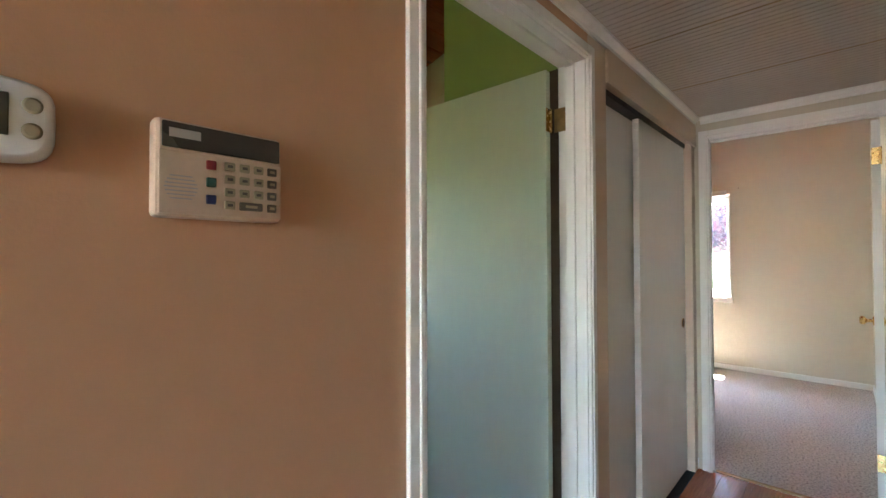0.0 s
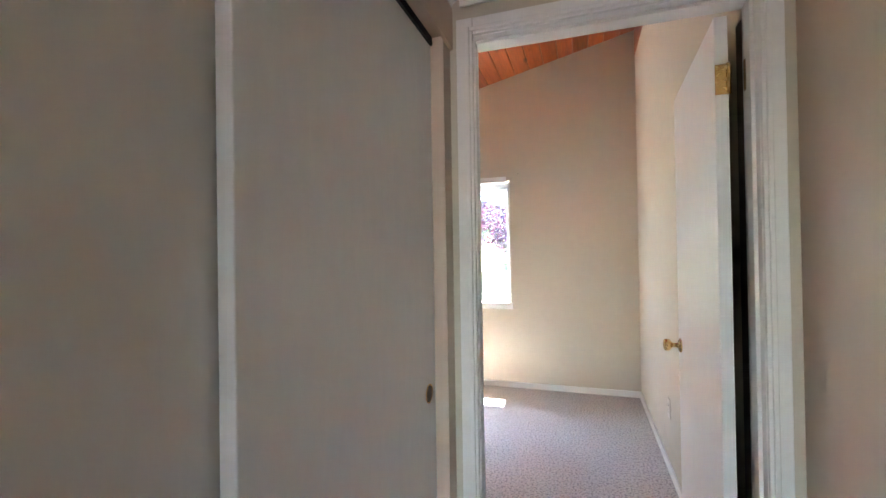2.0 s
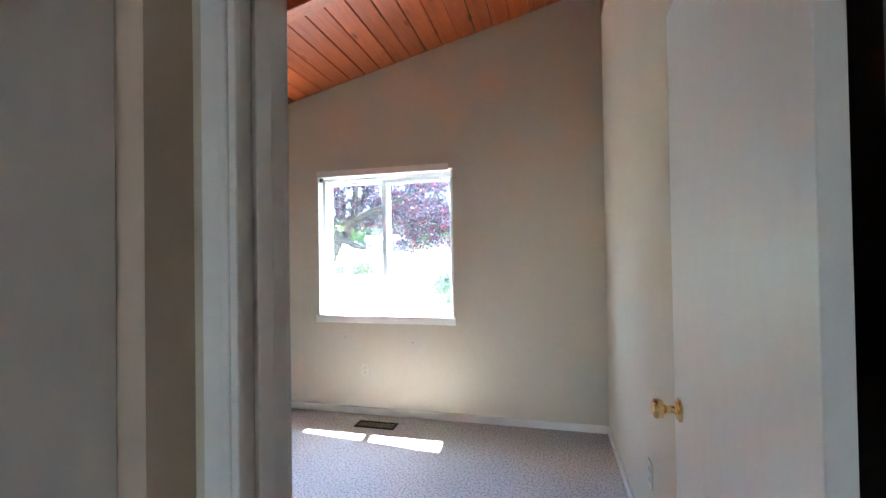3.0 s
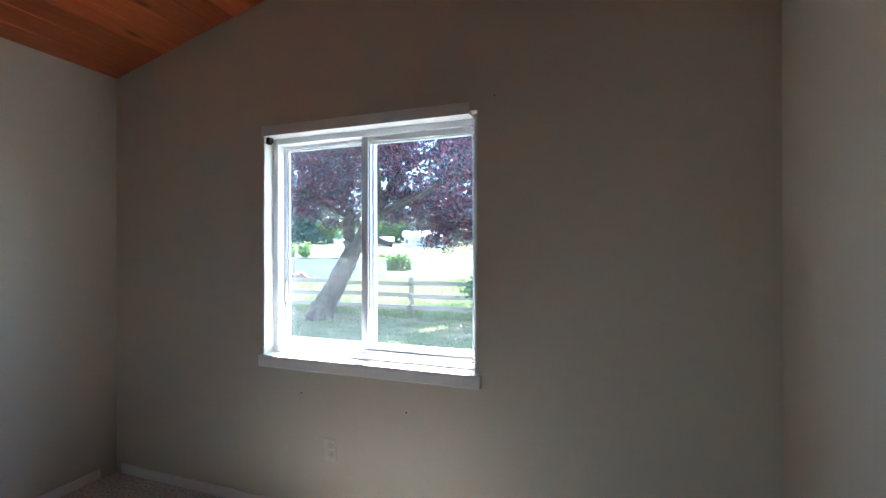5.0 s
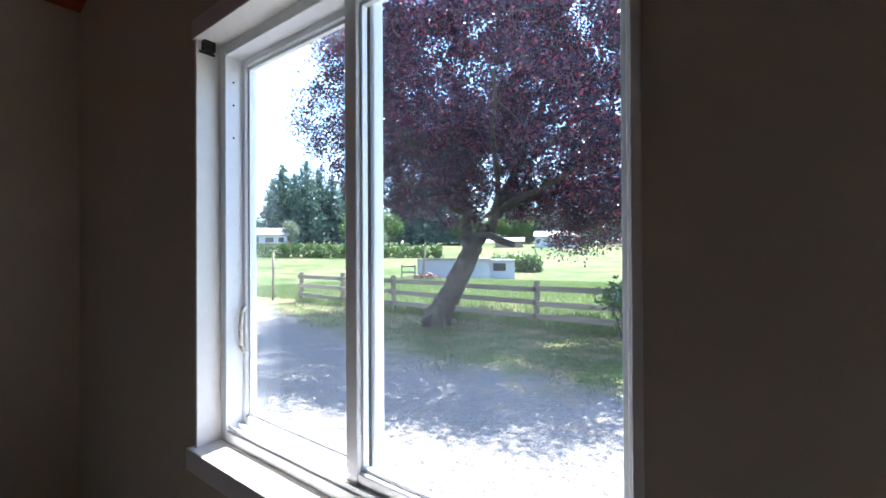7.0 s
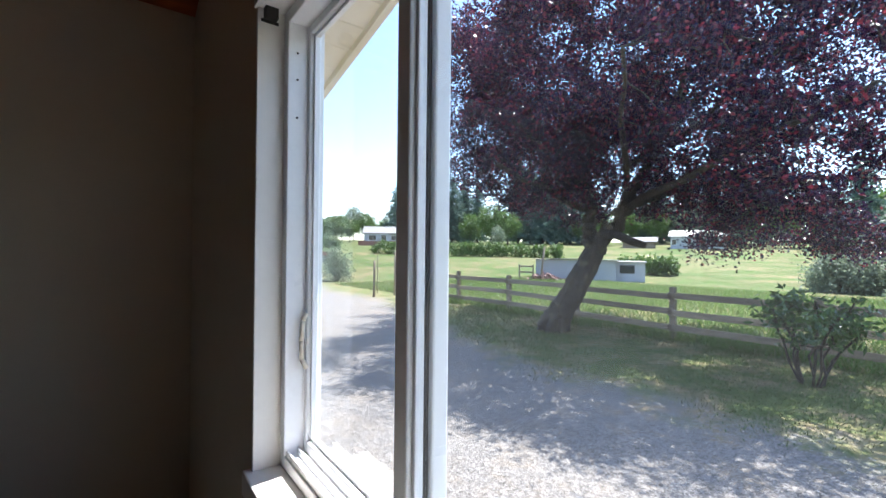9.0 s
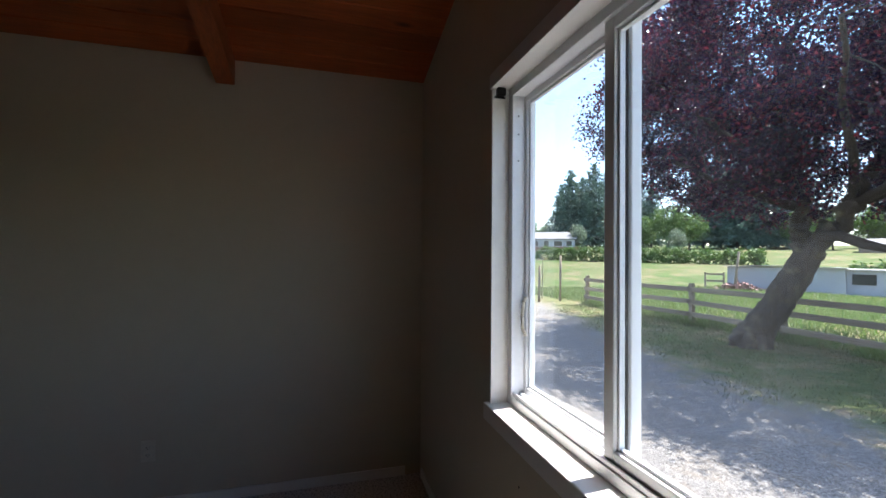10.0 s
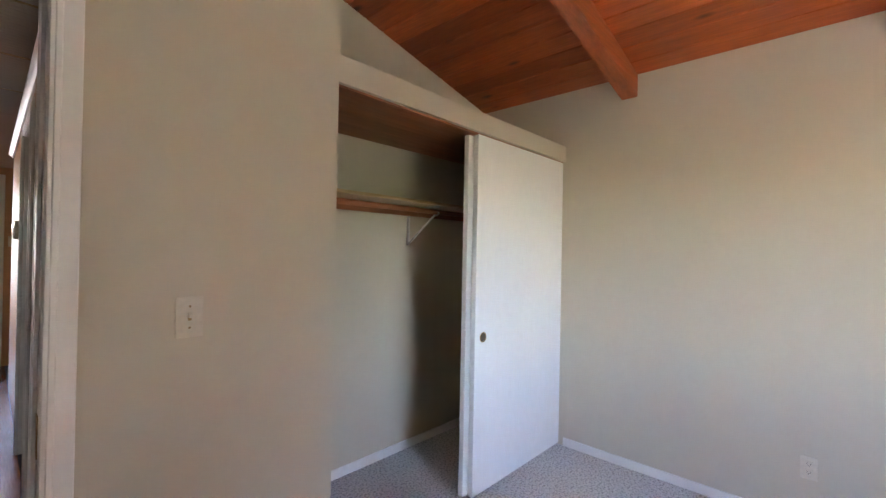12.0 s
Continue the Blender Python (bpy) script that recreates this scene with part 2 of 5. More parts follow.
# ---- structure ----
WX0, WX1, WZ0, WZ1 = -1.585, -0.362, 0.835, 2.055
wall("wall_south", "x", YW, YW + 0.17, XL - 0.15, XR + 0.12, -0.55, None, [(WX0, WX1, WZ0, WZ1)])
wall("wall_east", "y", XL - 0.15, XL, -0.80, YW, -0.55, None)
wall("wall_neighbour_east", "y", XL - 0.15, XL, -4.45, -0.80, -0.55, None, [(-3.35, -2.75, 1.2, 1.82)], mat=GREENWALL)
wall("wall_west", "y", XR, XR + 0.12, YD, YW, 0, None)
wall("wall_door", "x", 0.0, YD, CLX, XR + 0.12, 0, None, [(-0.04, 0.795, 0, 2.07)])
wall("wall_closet_side", "y", CLX, CLX + 0.1, CLB - 0.08, 0.0, 0, None)
wall("wall_closet_back", "x", CLB - 0.08, CLB, XL, CLX, 0, None)
wall("wall_hall_west", "y", HR, HR + 0.12, HEND, 0.0, 0, HZ + 0.3, mat=SOFTLITWALL)
AO0, AO1 = -2.395, -1.568      # the neighbouring room's doorway
HC0, HC1 = -1.385, -0.075     # hall closet
wall("wall_hall_east", "y", HL - 0.11, HL, -4.2, AO1 + 0.02, 0, HZ + 0.3, [(AO0 - 0.02, AO1 + 0.02, 0, 2.07)], mat=WARMLITWALL)
wall("wall_hall_closet_front", "y", HL - 0.11, HL, AO1 + 0.02, 0.0, 0, HZ + 0.3, [(HC0, HC1, 0, 2.03)], mat=SOFTLITWALL)
wall("wall_hall_closet_back", "y", -0.70, -0.62, -1.50, 0.0, 0, HZ + 0.3)
wall("wall_hall_closet_end", "x", -1.50, -1.40, -0.62, HL - 0.11, 0, HZ + 0.3)
# neighbouring room, laid out as the mirror image
wall("wall_neighbour_side", "x", -1.56, -1.50, CLX, HL - 0.11, 0, None, mat=GREENWALL)
wall("wall_neighbour_return", "y", CLX, CLX + 0.1, -1.50, CLB - 0.08, 0, None, mat=GREENWALL)
wall("wall_neighbour_back", "x", -4.45, -4.33, XL, HL - 0.11, 0, None, mat=GREENWALL)
wall("wall_neighbour_upper", "y", HL - 0.11, HL, -4.45, YD, HZ + 0.3, None)
wall("wall_hall_end", "x", HEND - 0.12, HEND, -1.2, HR + 0.12, 0, HZ + 0.3, [(-0.02, 0.76, 0, 2.07)], mat=WARMLITWALL)

bm = bmesh.new()
box(bm, XL, XR, 0.03, YW, -0.1, 0.0)
box(bm, XL, CLX, CLB, 0.03, -0.1, 0.0)
thing("floor", bm, CARPET, "speckled beige wall-to-wall carpet", kind="structure")
bm = bmesh.new()
box(bm, XL, HL - 0.11, -4.33, -0.80, -0.1, 0.0)
thing("floor_neighbour", bm, CARPET, "speckled beige carpet of the neighbouring room", kind="structure")
bm = bmesh.new()
box(bm, -1.2, HR, HEND - 0.12, 0.03, -0.12, -0.012)
thing("floor_hall", bm, DARK, "hall floor of red laminate planks", kind="structure")

# sloping board ceiling: boards run along y
bm = bmesh.new()
w = 0.137
x = XL - 0.14
while x < XR + 0.10:
    x1 = min(x + w, XR + 0.11)
    g = 0.006
    y0, y1 = -4.45, YW + 0.16
    za, zb = ceil_z(x), ceil_z(x1)
    sl = 0.236
    pts = [(x, za + 0.014), (x + g, za + sl * g), (x1 - g, zb - sl * g), (x1, zb + 0.014), (x1, zb + 0.03), (x, za + 0.03)]
    ra = [bm.verts.new((px, y0, pz)) for px, pz in pts]
    rb = [bm.verts.new((px, y1, pz)) for px, pz in pts]
    for i in range(6):
        bm.faces.new((ra[i], ra[(i + 1) % 6], rb[(i + 1) % 6], rb[i]))
    bm.faces.new(ra[::-1])
    bm.faces.new(rb)
    x = x1
thing("ceiling", bm, CEILWOOD, "sloping ceiling of knotty stained boards", kind="structure")


def beam(y0, y1):
    bm = bmesh.new()
    d = 0.145
    pts = [(XL + 0.001, 0), (XR, 0), (XR, -d), (XL + 0.001, -d)]
    ra = [bm.verts.new((px, y0, ceil_z(px) + pz)) for px, pz in pts]
    rb = [bm.verts.new((px, y1, ceil_z(px) + pz)) for px, pz in pts]
    for i in range(4):
        bm.faces.new((ra[i], ra[(i + 1) % 4], rb[(i + 1) % 4], rb[i]))
    bm.faces.new(ra[::-1])
    bm.faces.new(rb)
    bmesh.ops.bevel(bm, geom=list(bm.edges), offset=0.004, segments=2, affect="EDGES")
    return thing("ceiling_beam", bm, BEAMWOOD, "reddish stained rafter beam under the board ceiling", "beam", "ceiling beams")


for y0 in (1.662, 0.405, -2.10, -3.36):
    beam(y0, y0 + 0.1)

# roof over the rooms, with overhang and soffit
bm = bmesh.new()
for (x0, x1, y0, y1, d0, d1) in ((XL - 0.75, XR + 0.9, -6.2, YW + 0.78, 0.05, 0.20),):
    vs = box(bm, x0, x1, y0, y1, 0, 1)
    for v in vs:
        v.co.z = ceil_z(v.co.x) + (d0 if v.co.z < 0.5 else d1)
thing("roof", bm, WHITE, "pale painted roof overhang with bargeboard", kind="structure")

GZ = -0.55
RISE = [(0, -0.55), (16, -0.55), (34, -0.80), (50, 0.0), (66, 0.4), (100, 2.6), (140, 4.6), (900, 6.0)]


def ground_z(x, y):
    return float(np.interp(math.hypot(x + 1, y - 3), [q[0] for q in RISE], [q[1] for q in RISE]))


def ground_material():
    """Gravel yard near the house, patchy lawn and meadow beyond."""
    mt = bpy.data.materials.new("yard_and_meadow")
    mt.use_nodes = True
    nt = mt.node_tree
    b = nt.nodes["Principled BSDF"]
    b.inputs["Roughness"].default_value = 0.95
    b.inputs["Specular IOR Level"].default_value = 0.2
    tc = nt.nodes.new("ShaderNodeTexCoord")
    sep = nt.nodes.new("ShaderNodeSeparateXYZ")
    nt.links.new(tc.outputs["Object"], sep.inputs[0])

    def noisy(sc, det=4.0, rough=0.6):
        n = nt.nodes.new("ShaderNodeTexNoise")
        n.inputs["Scale"].default_value, n.inputs["Detail"].default_value, n.inputs["Roughness"].default_value = sc, det, rough
        nt.links.new(tc.outputs["Object"], n.inputs["Vector"])
        return n.outputs[0]

    def ranged(sock, a, c, lo=0.0, hi=1.0):
        r = nt.nodes.new("ShaderNodeMapRange")
        for k, val in (("From Min", a), ("From Max", c), ("To Min", lo), ("To Max", hi)):
            r.inputs[k].default_value = val
        nt.links.new(sock, r.inputs["Value"])
        return r.outputs[0]

    def calc(op, p, q):
        m = nt.nodes.new("ShaderNodeMath")
        m.operation = op
        for i, v in enumerate((p, q)):
            if isinstance(v, (int, float)):
                m.inputs[i].default_value = v
            else:
                nt.links.new(v, m.inputs[i])
        return m.outputs[0]

    def blend(f, a, c):
        m = nt.nodes.new("ShaderNodeMix")
        m.data_type = "RGBA"
        nt.links.new(f, m.inputs[0])
        for i, v in ((6, a), (7, c)):
            if isinstance(v, tuple):
                m.inputs[i].default_value = (*v, 1)
            else:
                nt.links.new(v, m.inputs[i])
        return m.outputs[2]

    # the yard's edge: straight near the tree, swinging out towards the drive
    edge = calc("ADD", ranged(sep.outputs[0], -15, -6, 10.9, 8.3), ranged(sep.outputs[0], -50, -20, 6.4, 0.0))
    wob = calc("MULTIPLY", calc("SUBTRACT", noisy(1.5, 9, 0.8), 0.5), 4.2)
    side = calc("ADD", calc("SUBTRACT", sep.outputs[1], edge), wob)
    is_grass = ranged(side, -0.5, 0.5)
    beside = calc("MULTIPLY", ranged(calc("ADD", sep.outputs[0], wob), -3.4, -4.2), ranged(calc("ADD", sep.outputs[1], wob), 1.6, 0.8))
    is_grass = calc("MAXIMUM", is_grass, beside)
    pebble = nt.nodes.new("ShaderNodeTexVoronoi")
    pebble.inputs["Scale"].default_value = 62
    nt.links.new(tc.outputs["Object"], pebble.inputs["Vector"])
    gravel = blend(ranged(pebble.outputs["Color"], 0.2, 0.9), (0.11, 0.10, 0.093), (0.33, 0.305, 0.285))
    straw = calc("MULTIPLY", ranged(noisy(2.4, 8, 0.75), 0.50, 0.66), ranged(side, -1.6, -0.2, 0.25, 1.0))
    gravel = blend(straw, gravel, (0.30, 0.225, 0.145))
    lawn = blend(ranged(noisy(3.2, 6, 0.75), 0.32, 0.68), (0.055, 0.095, 0.020), (0.16, 0.18, 0.06))
    meadow = blend(ranged(noisy(0.13, 8, 0.75), 0.42, 0.55), (0.065, 0.098, 0.026), (0.23, 0.175, 0.098))
    meadow = blend(ranged(noisy(0.42, 8, 0.75), 0.47, 0.60), meadow, (0.075, 0.125, 0.027))
    meadow = blend(ranged(noisy(2.2, 8, 0.8), 0.47, 0.60), meadow, (0.05, 0.085, 0.02))
    grass = blend(ranged(sep.outputs[1], 12.4, 13.2), lawn, meadow)
    dry = blend(ranged(noisy(1.3, 8, 0.75), 0.46, 0.62), grass, (0.29, 0.215, 0.125))
    far = blend(ranged(sep.outputs[1], 14.0, 20.0), dry, grass)
    nt.links.new(blend(is_grass, gravel, far), b.inputs["Base Color"])
    bp = nt.nodes.new("ShaderNodeBump")
    bp.inputs["Strength"].default_value = 0.7
    bp.inputs["Distance"].default_value = 0.03
    nt.links.new(calc("ADD", noisy(26, 4), calc("MULTIPLY", pebble.outputs["Distance"], 0.5)), bp.inputs["Height"])
    nt.links.new(bp.outputs[0], b.inputs["Normal"])
    return mt


bm = bmesh.new()
cs = [-900, -500, -300, -180, -140, -110, -90, -75] + [-66 + 3 * i for i in range(45)] + [75, 90, 110, 140, 180, 300, 500, 900]
grid = {}
for i, gx in enumerate(cs):
    for j, gy in enumerate(cs):
        grid[i, j] = bm.verts.new((gx, gy, ground_z(gx, gy)))
for i in range(len(cs) - 1):
    for j in range(len(cs) - 1):
        bm.faces.new((grid[i, j], grid[i + 1, j], grid[i + 1, j + 1], grid[i, j + 1])).smooth = True
thing("ground", bm, ground_material(), "gravel yard, lawn and sunlit meadow", kind="structure")


# ---- window of the bedroom ----
window = holder("window_1", ((WX0 + WX1) / 2, YW, WZ0), "white vinyl sliding window over a painted sill", "window", kind="structure")


def frame_ring(bm, x0, x1, z0, z1, y0, y1, wide, bevel=0.003, right=None):
    """Four bars round an opening; the right one may have its own width."""
    right = wide if right is None else right
    box(bm, x0, x0 + wide, y0, y1, z0, z1, bevel)
    box(bm, x1 - right, x1, y0, y1, z0, z1, bevel)
    box(bm, x0 + wide - 0.001, x1 - right + 0.001, y0 + 0.001, y1 - 0.001, z0 + 0.0005, z0 + wide, bevel)
    box(bm, x0 + wide - 0.001, x1 - right + 0.001, y0 + 0.001, y1 - 0.001, z1 - wide, z1 - 0.0005, bevel)


bm = bmesh.new()
LT = 0.014
box(bm, WX0, WX0 + LT, YW - 0.002, YW + 0.07, WZ0, WZ1 - 0.016, 0.002)
box(bm, WX1 - LT, WX1, YW - 0.002, YW + 0.07, WZ0, WZ1 - 0.016, 0.002)
box(bm, WX0 - 0.002, WX1 - 0.035, YW - 0.008, YW + 0.07, WZ1 - 0.016, WZ1 + 0.040, 0.002)
wpart("window_lining", bm, WHITE, window)
bm = bmesh.new()
box(bm, WX0 - 0.014, WX1 + 0.016, YW - 0.022, YW + 0.075, WZ0 - 0.060, WZ0 + 0.004, 0.005)
wpart("window_sill", bm, WHITE, window, "white painted window sill with a rounded front edge")
bm = bmesh.new()
fx0, fx1, fz0, fz1 = WX0 + LT, WX1 - LT, WZ0 + 0.004, WZ1 - 0.014
box(bm, fx0, fx0 + 0.034, YW + 0.066, YW + 0.165, fz0, fz1, 0.003)
box(bm, fx1 - 0.010, fx1, YW + 0.066, YW + 0.165, fz0, fz1, 0.003)
box(bm, fx0 + 0.033, fx1 - 0.009, YW + 0.067, YW + 0.164, fz0 + 0.0005, fz0 + 0.034, 0.003)
box(bm, fx0 + 0.033, fx1 - 0.009, YW + 0.067, YW + 0.164, fz1 - 0.034, fz1 - 0.0005, 0.003)
box(bm, fx0 + 0.03, fx1 - 0.03, YW + 0.1, YW + 0.106, fz0 + 0.03, fz0 + 0.048, 0.001)
box(bm, fx0 + 0.03, fx1 - 0.03, YW + 0.072, YW + 0.077, fz0 + 0.03, fz0 + 0.048, 0.001)
wpart("window_frame", bm, VINYL, window)


def sash(x0, x1, y0, y1, label, stile=0.042, bead=0.011, right=0.042):
    bm = bmesh.new()
    z0, z1 = fz0 + 0.036, fz1 - 0.024
    frame_ring(bm, x0, x1, z0, z1, y0, y1, stile, 0.004, right)
    frame_ring(bm, x0 + stile, x1 - right, z0 + stile, z1 - stile, y0 + 0.010, y1 - 0.006, bead, 0.002)
    s = wpart("sash", bm, VINYL, window, label)
    bm = bmesh.new()
    e = stile + 0.004
    box(bm, x0 + e, x1 - right - 0.004, (y0 + y1) / 2 - 0.002, (y0 + y1) / 2 + 0.002, z0 + e, z1 - e)
    pane = part("pane", bm, GLASS, None)
    wparent(pane, s)
    pane.visible_shadow = False
    return s


sash(fx0 + 0.020, -0.955, YW + 0.118, YW + 0.150, "outer sliding sash", 0.030, 0.009)
sash(-1.012, fx1 - 0.004, YW + 0.080, YW + 0.113, "inner sliding sash", 0.040, 0.009, 0.020)
# weather strip between the sashes
bm = bmesh.new()
box(bm, -1.004, -0.966, YW + 0.113, YW + 0.118, fz0 + 0.06, fz1 - 0.05)
wpart("weather_strip", bm, DARK, window, "dark weather strip")
# pull handle on the outer sash
bm = bmesh.new()
pts = [(0.0, 1.245), (0.010, 1.225), (0.014, 1.175), (0.012, 1.125), (0.0, 1.10)]
for (a, za), (b, zb) in zip(pts, pts[1:]):
    tube(bm, (fx0 + 0.052, YW + 0.116 - a, za), (fx0 + 0.052, YW + 0.116 - b, zb), 0.0065, n=8)
wpart("pull_handle", bm, IVORY, window, "curved ivory pull handle")
# blind bracket and screws left in the lining
bm = bmesh.new()
box(bm, WX0 + LT, WX0 + LT + 0.022, YW + 0.012, YW + 0.045, WZ1 - 0.045, WZ1 - 0.016, 0.002)
box(bm, WX0 + LT, WX0 + LT + 0.004, YW + 0.006, YW + 0.05, WZ1 - 0.052, WZ1 - 0.045)
thing("blind_bracket", bm, DARK, "small metal blind bracket in the window corner", "bracket")
for z in (1.93, 1.86, 1.76):
    bm = bmesh.new()
    lathe(bm, [(0.003, 0), (0.003, 0.0015), (0.001, 0.002)], pose(fx0 + 0.036, YW + 0.09, z, 0, 90, 0), 8)
    wpart("screw", bm, DARK, window)

# ---- trim in the bedroom ----


def baseboard(axis, at, lo, hi, side, h=0.058, d=0.012):
    bm = bmesh.new()
    a, b = sorted((at, at + side * d))
    if axis == "x":
        box(bm, lo, hi, a, b, 0.0, h, 0.003)
    else:
        box(bm, a, b, lo, hi, 0.0, h, 0.003)
    return thing("baseboard", bm, WHITE, "narrow white painted baseboard", kind="structure")


baseboard("x", YW, XL + 0.06, XR - 0.013, -1)
baseboard("y", XR, 0.90, YW, -1)
baseboard("y", XL, 0.035, YW - 0.10, 1)
baseboard("x", CLB, XL + 0.013, CLX - 0.013, 1)
baseboard("y", XL, CLB, -0.085, 1)
baseboard("y", CLX, CLB, -0.02, -1)
baseboard("x", YD, CLX + 0.002, -0.09, 1)
baseboard("x", 0.0, HL, -0.085, -1, 0.07)


def casing(axis, at, side, lo, hi, top, wide=0.062, d=0.014):
    """Door trim round an opening lo..hi: stepped boards, mitred by butting."""
    bm = bmesh.new()

    def bar(u0, u1, z0, z1, depth):
        a, b = sorted((at, at + side * depth))
        if axis == "x":
            box(bm, u0, u1, a, b, z0, z1, 0.003)
        else:
            box(bm, a, b, u0, u1, z0, z1, 0.003)

    for u0, u1, s in ((lo - wide, lo, -1), (hi, hi + wide, 1)):
        bar(u0, u1, 0.0, top + wide, d)
        e0, e1 = (lo - 0.024, lo - 0.010) if s < 0 else (hi + 0.010, hi + 0.024)
        bar(e0, e1, 0.0, top + 0.024, d + 0.005)
    bar(lo + 0.0005, hi - 0.0005, top, top + wide - 0.0005, d - 0.0008)
    bar(lo - 0.0095, hi + 0.0095, top + 0.010, top + 0.0235, d + 0.0045)
    return thing("trim", bm, WHITE, "white stepped door casing", kind="structure")


def jambs(axis, lo, hi, a, b, top, stop):
    """The lining of a doorway with its stop."""
    bm = bmesh.new()
    t = 0.018

    def bar(u0, u1, p, q, z0, z1):
        if axis == "x":
            box(bm, u0, u1, p, q, z0, z1, 0.002)
        else:
            box(bm, p, q, u0, u1, z0, z1, 0.002)

    bar(lo - t, lo, a + 0.001, b - 0.001, 0, top + t)
    bar(hi, hi + t, a + 0.001, b - 0.001, 0, top + t)
    bar(lo + 0.0005, hi - 0.0005, a + 0.0015, b - 0.0015, top, top + t)
    bar(lo, lo + 0.009, stop, stop + 0.034, 0, top)
    bar(hi - 0.011, hi, stop, stop + 0.034, 0, top)
    bar(lo + 0.011, hi - 0.011, stop + 0.0005, stop + 0.0335, top - 0.011, top)
    return thing("trim", bm, WHITE, "white door lining with stop", kind="structure")


casing("x", 0.0, -1, -0.010, 0.776, 2.052, 0.055)
casing("x", YD, 1, -0.022, 0.776, 2.052)
jambs("x", -0.020, 0.776, 0.0, YD, 2.05, 0.030)
casing("y", HL, 1, AO0, AO1, 2.052, 0.052)
jambs("y", AO0, AO1, HL - 0.11, HL, 2.05, HL - 0.075)
casing("x", HEND, 1, 0.0, 0.74, 2.052)
jambs("x", 0.0, 0.74, HEND - 0.12, HEND, 2.05, HEND - 0.06)


def knob(bm, m):
    """Round knob with its rose, standing along local z."""
    lathe(bm, [(0.031, 0), (0.032, 0.004), (0.026, 0.009), (0.011, 0.012), (0.010, 0.034), (0.016, 0.040), (0.025, 0.046), (0.0275, 0.056), (0.026, 0.066), (0.019, 0.071), (0.012, 0.0715), (0.010, 0.069)], m)


def hinge_plate(parent, m, mat):
    bm = bmesh.new()
    box(bm, -0.001, 0.0025, -0.045, 0.0, -0.045, 0.045, 0.001, m)
    box(bm, -0.001, 0.0025, 0.001, 0.036, -0.045, 0.045, 0.001, m)
    a, b = m @ Vector((0.002, 0, -0.046)), m @ Vector((0.002, 0, 0.046))
    tube(bm, a, b, 0.0055, n=10)
    for yy in (-0.03, -0.015, 0.012, 0.026):
        for zz in (-0.03, 0.03):
            c = m @ Vector((0.0025, yy, zz))
            d = m @ Vector((0.004, yy, zz))
            tube(bm, c, d, 0.0035, n=8)
    h = part("hinge", bm, mat, None, "brass butt hinge")
    wparent(h, parent)


def door(name, hinge, angle, width, label, brass, swing, hinges, paint=None):
    """A flush door; hinge is the foot of its hinge edge, angle its heading in degrees from +x. The slab lies on its left when swing is 1."""
    d = holder(name, pose(hinge[0], hinge[1], 0, 0, 0, angle), label, "door", kind="structure")
    t = 0.035
    y0, y1 = (0, t) if swing > 0 else (-t, 0)
    bm = bmesh.new()
    box(bm, 0.003, width, y0, y1, 0.012, 2.04, 0.002)
    part("door_leaf", bm, paint or DOORPAINT, d)
    for s, yy in ((1, y1), (-1, y0)):
        bm = bmesh.new()
        knob(bm, pose(width - 0.065, yy, 0.91, -90 * s, 0, 0))
        part("door_knob", bm, brass, d, "round brass door knob")
    bm = bmesh.new()
    box(bm, width - 0.0005, width + 0.0015, (y0 + y1) / 2 - 0.012, (y0 + y1) / 2 + 0.012, 0.88, 0.94, 0.0005)
    part("latch_plate", bm, brass, d)
    for z in hinges:
        bm = bmesh.new()
        box(bm, 0.0, 0.003, y0 + 0.002, y1, z - 0.045, z + 0.045, 0.0008)
        tube(bm, (0.0, y0 if swing > 0 else y1, z - 0.046), (0.0, y0 if swing > 0 else y1, z + 0.046), 0.006, n=10)
        for yy in (0.3, 0.75):
            for zz in (-0.03, 0.0, 0.03):
                tube(bm, (0.0005, y0 + (y1 - y0) * yy, z + zz), (-0.0012, y0 + (y1 - y0) * yy, z + zz), 0.0035, n=8)
        part("hinge", bm, brass, d, "brass butt hinge")
    return d


door("door_1", (0.738, YD + 0.004), 87.6, 0.762, "white flush door standing open against the wall", BRASS, 1, (0.25, 1.85))
door("door_2", (HL - 0.135, AO1 - 0.010), 181.6, 0.770, "white flush door standing wide open, green daylight in its paint colour", BRASS, 1, (0.25, 1.85), GREENLITPAINT)
# hinge leaves on the linings
for px, py, ang in ((0.7765, YD - 0.02, 0), (HL - 0.105, AO1 - 0.0005, 90)):
    for z in (0.25, 1.85):
        bm = bmesh.new()
        box(bm, -0.0025, 0.0, -0.03, 0.02, z - 0.045, z + 0.045, 0.0008, pose(px, py, 0, 0, 0, ang))
        thing("hinge_leaf", bm, OLDBRASS, "brass hinge leaf on the door lining", "hinge")
# dark strips put where only shade fills the gaps at the hinges
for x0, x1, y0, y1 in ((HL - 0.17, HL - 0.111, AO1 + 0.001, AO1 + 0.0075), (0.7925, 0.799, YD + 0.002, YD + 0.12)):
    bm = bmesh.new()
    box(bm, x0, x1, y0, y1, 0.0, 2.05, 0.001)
    thing("trim", bm, SHADEBROWN, "dark brown strip painted as shade behind the door hinges", kind="structure")
bm = bmesh.new()
box(bm, -0.020, -0.0178, 0.066, 0.098, 0.86, 0.96, 0.0008)
thing("strike_plate", bm, OLDBRASS, "brass strike plate on the white door lining", "strike plate")

# ---- outlets and switches ----


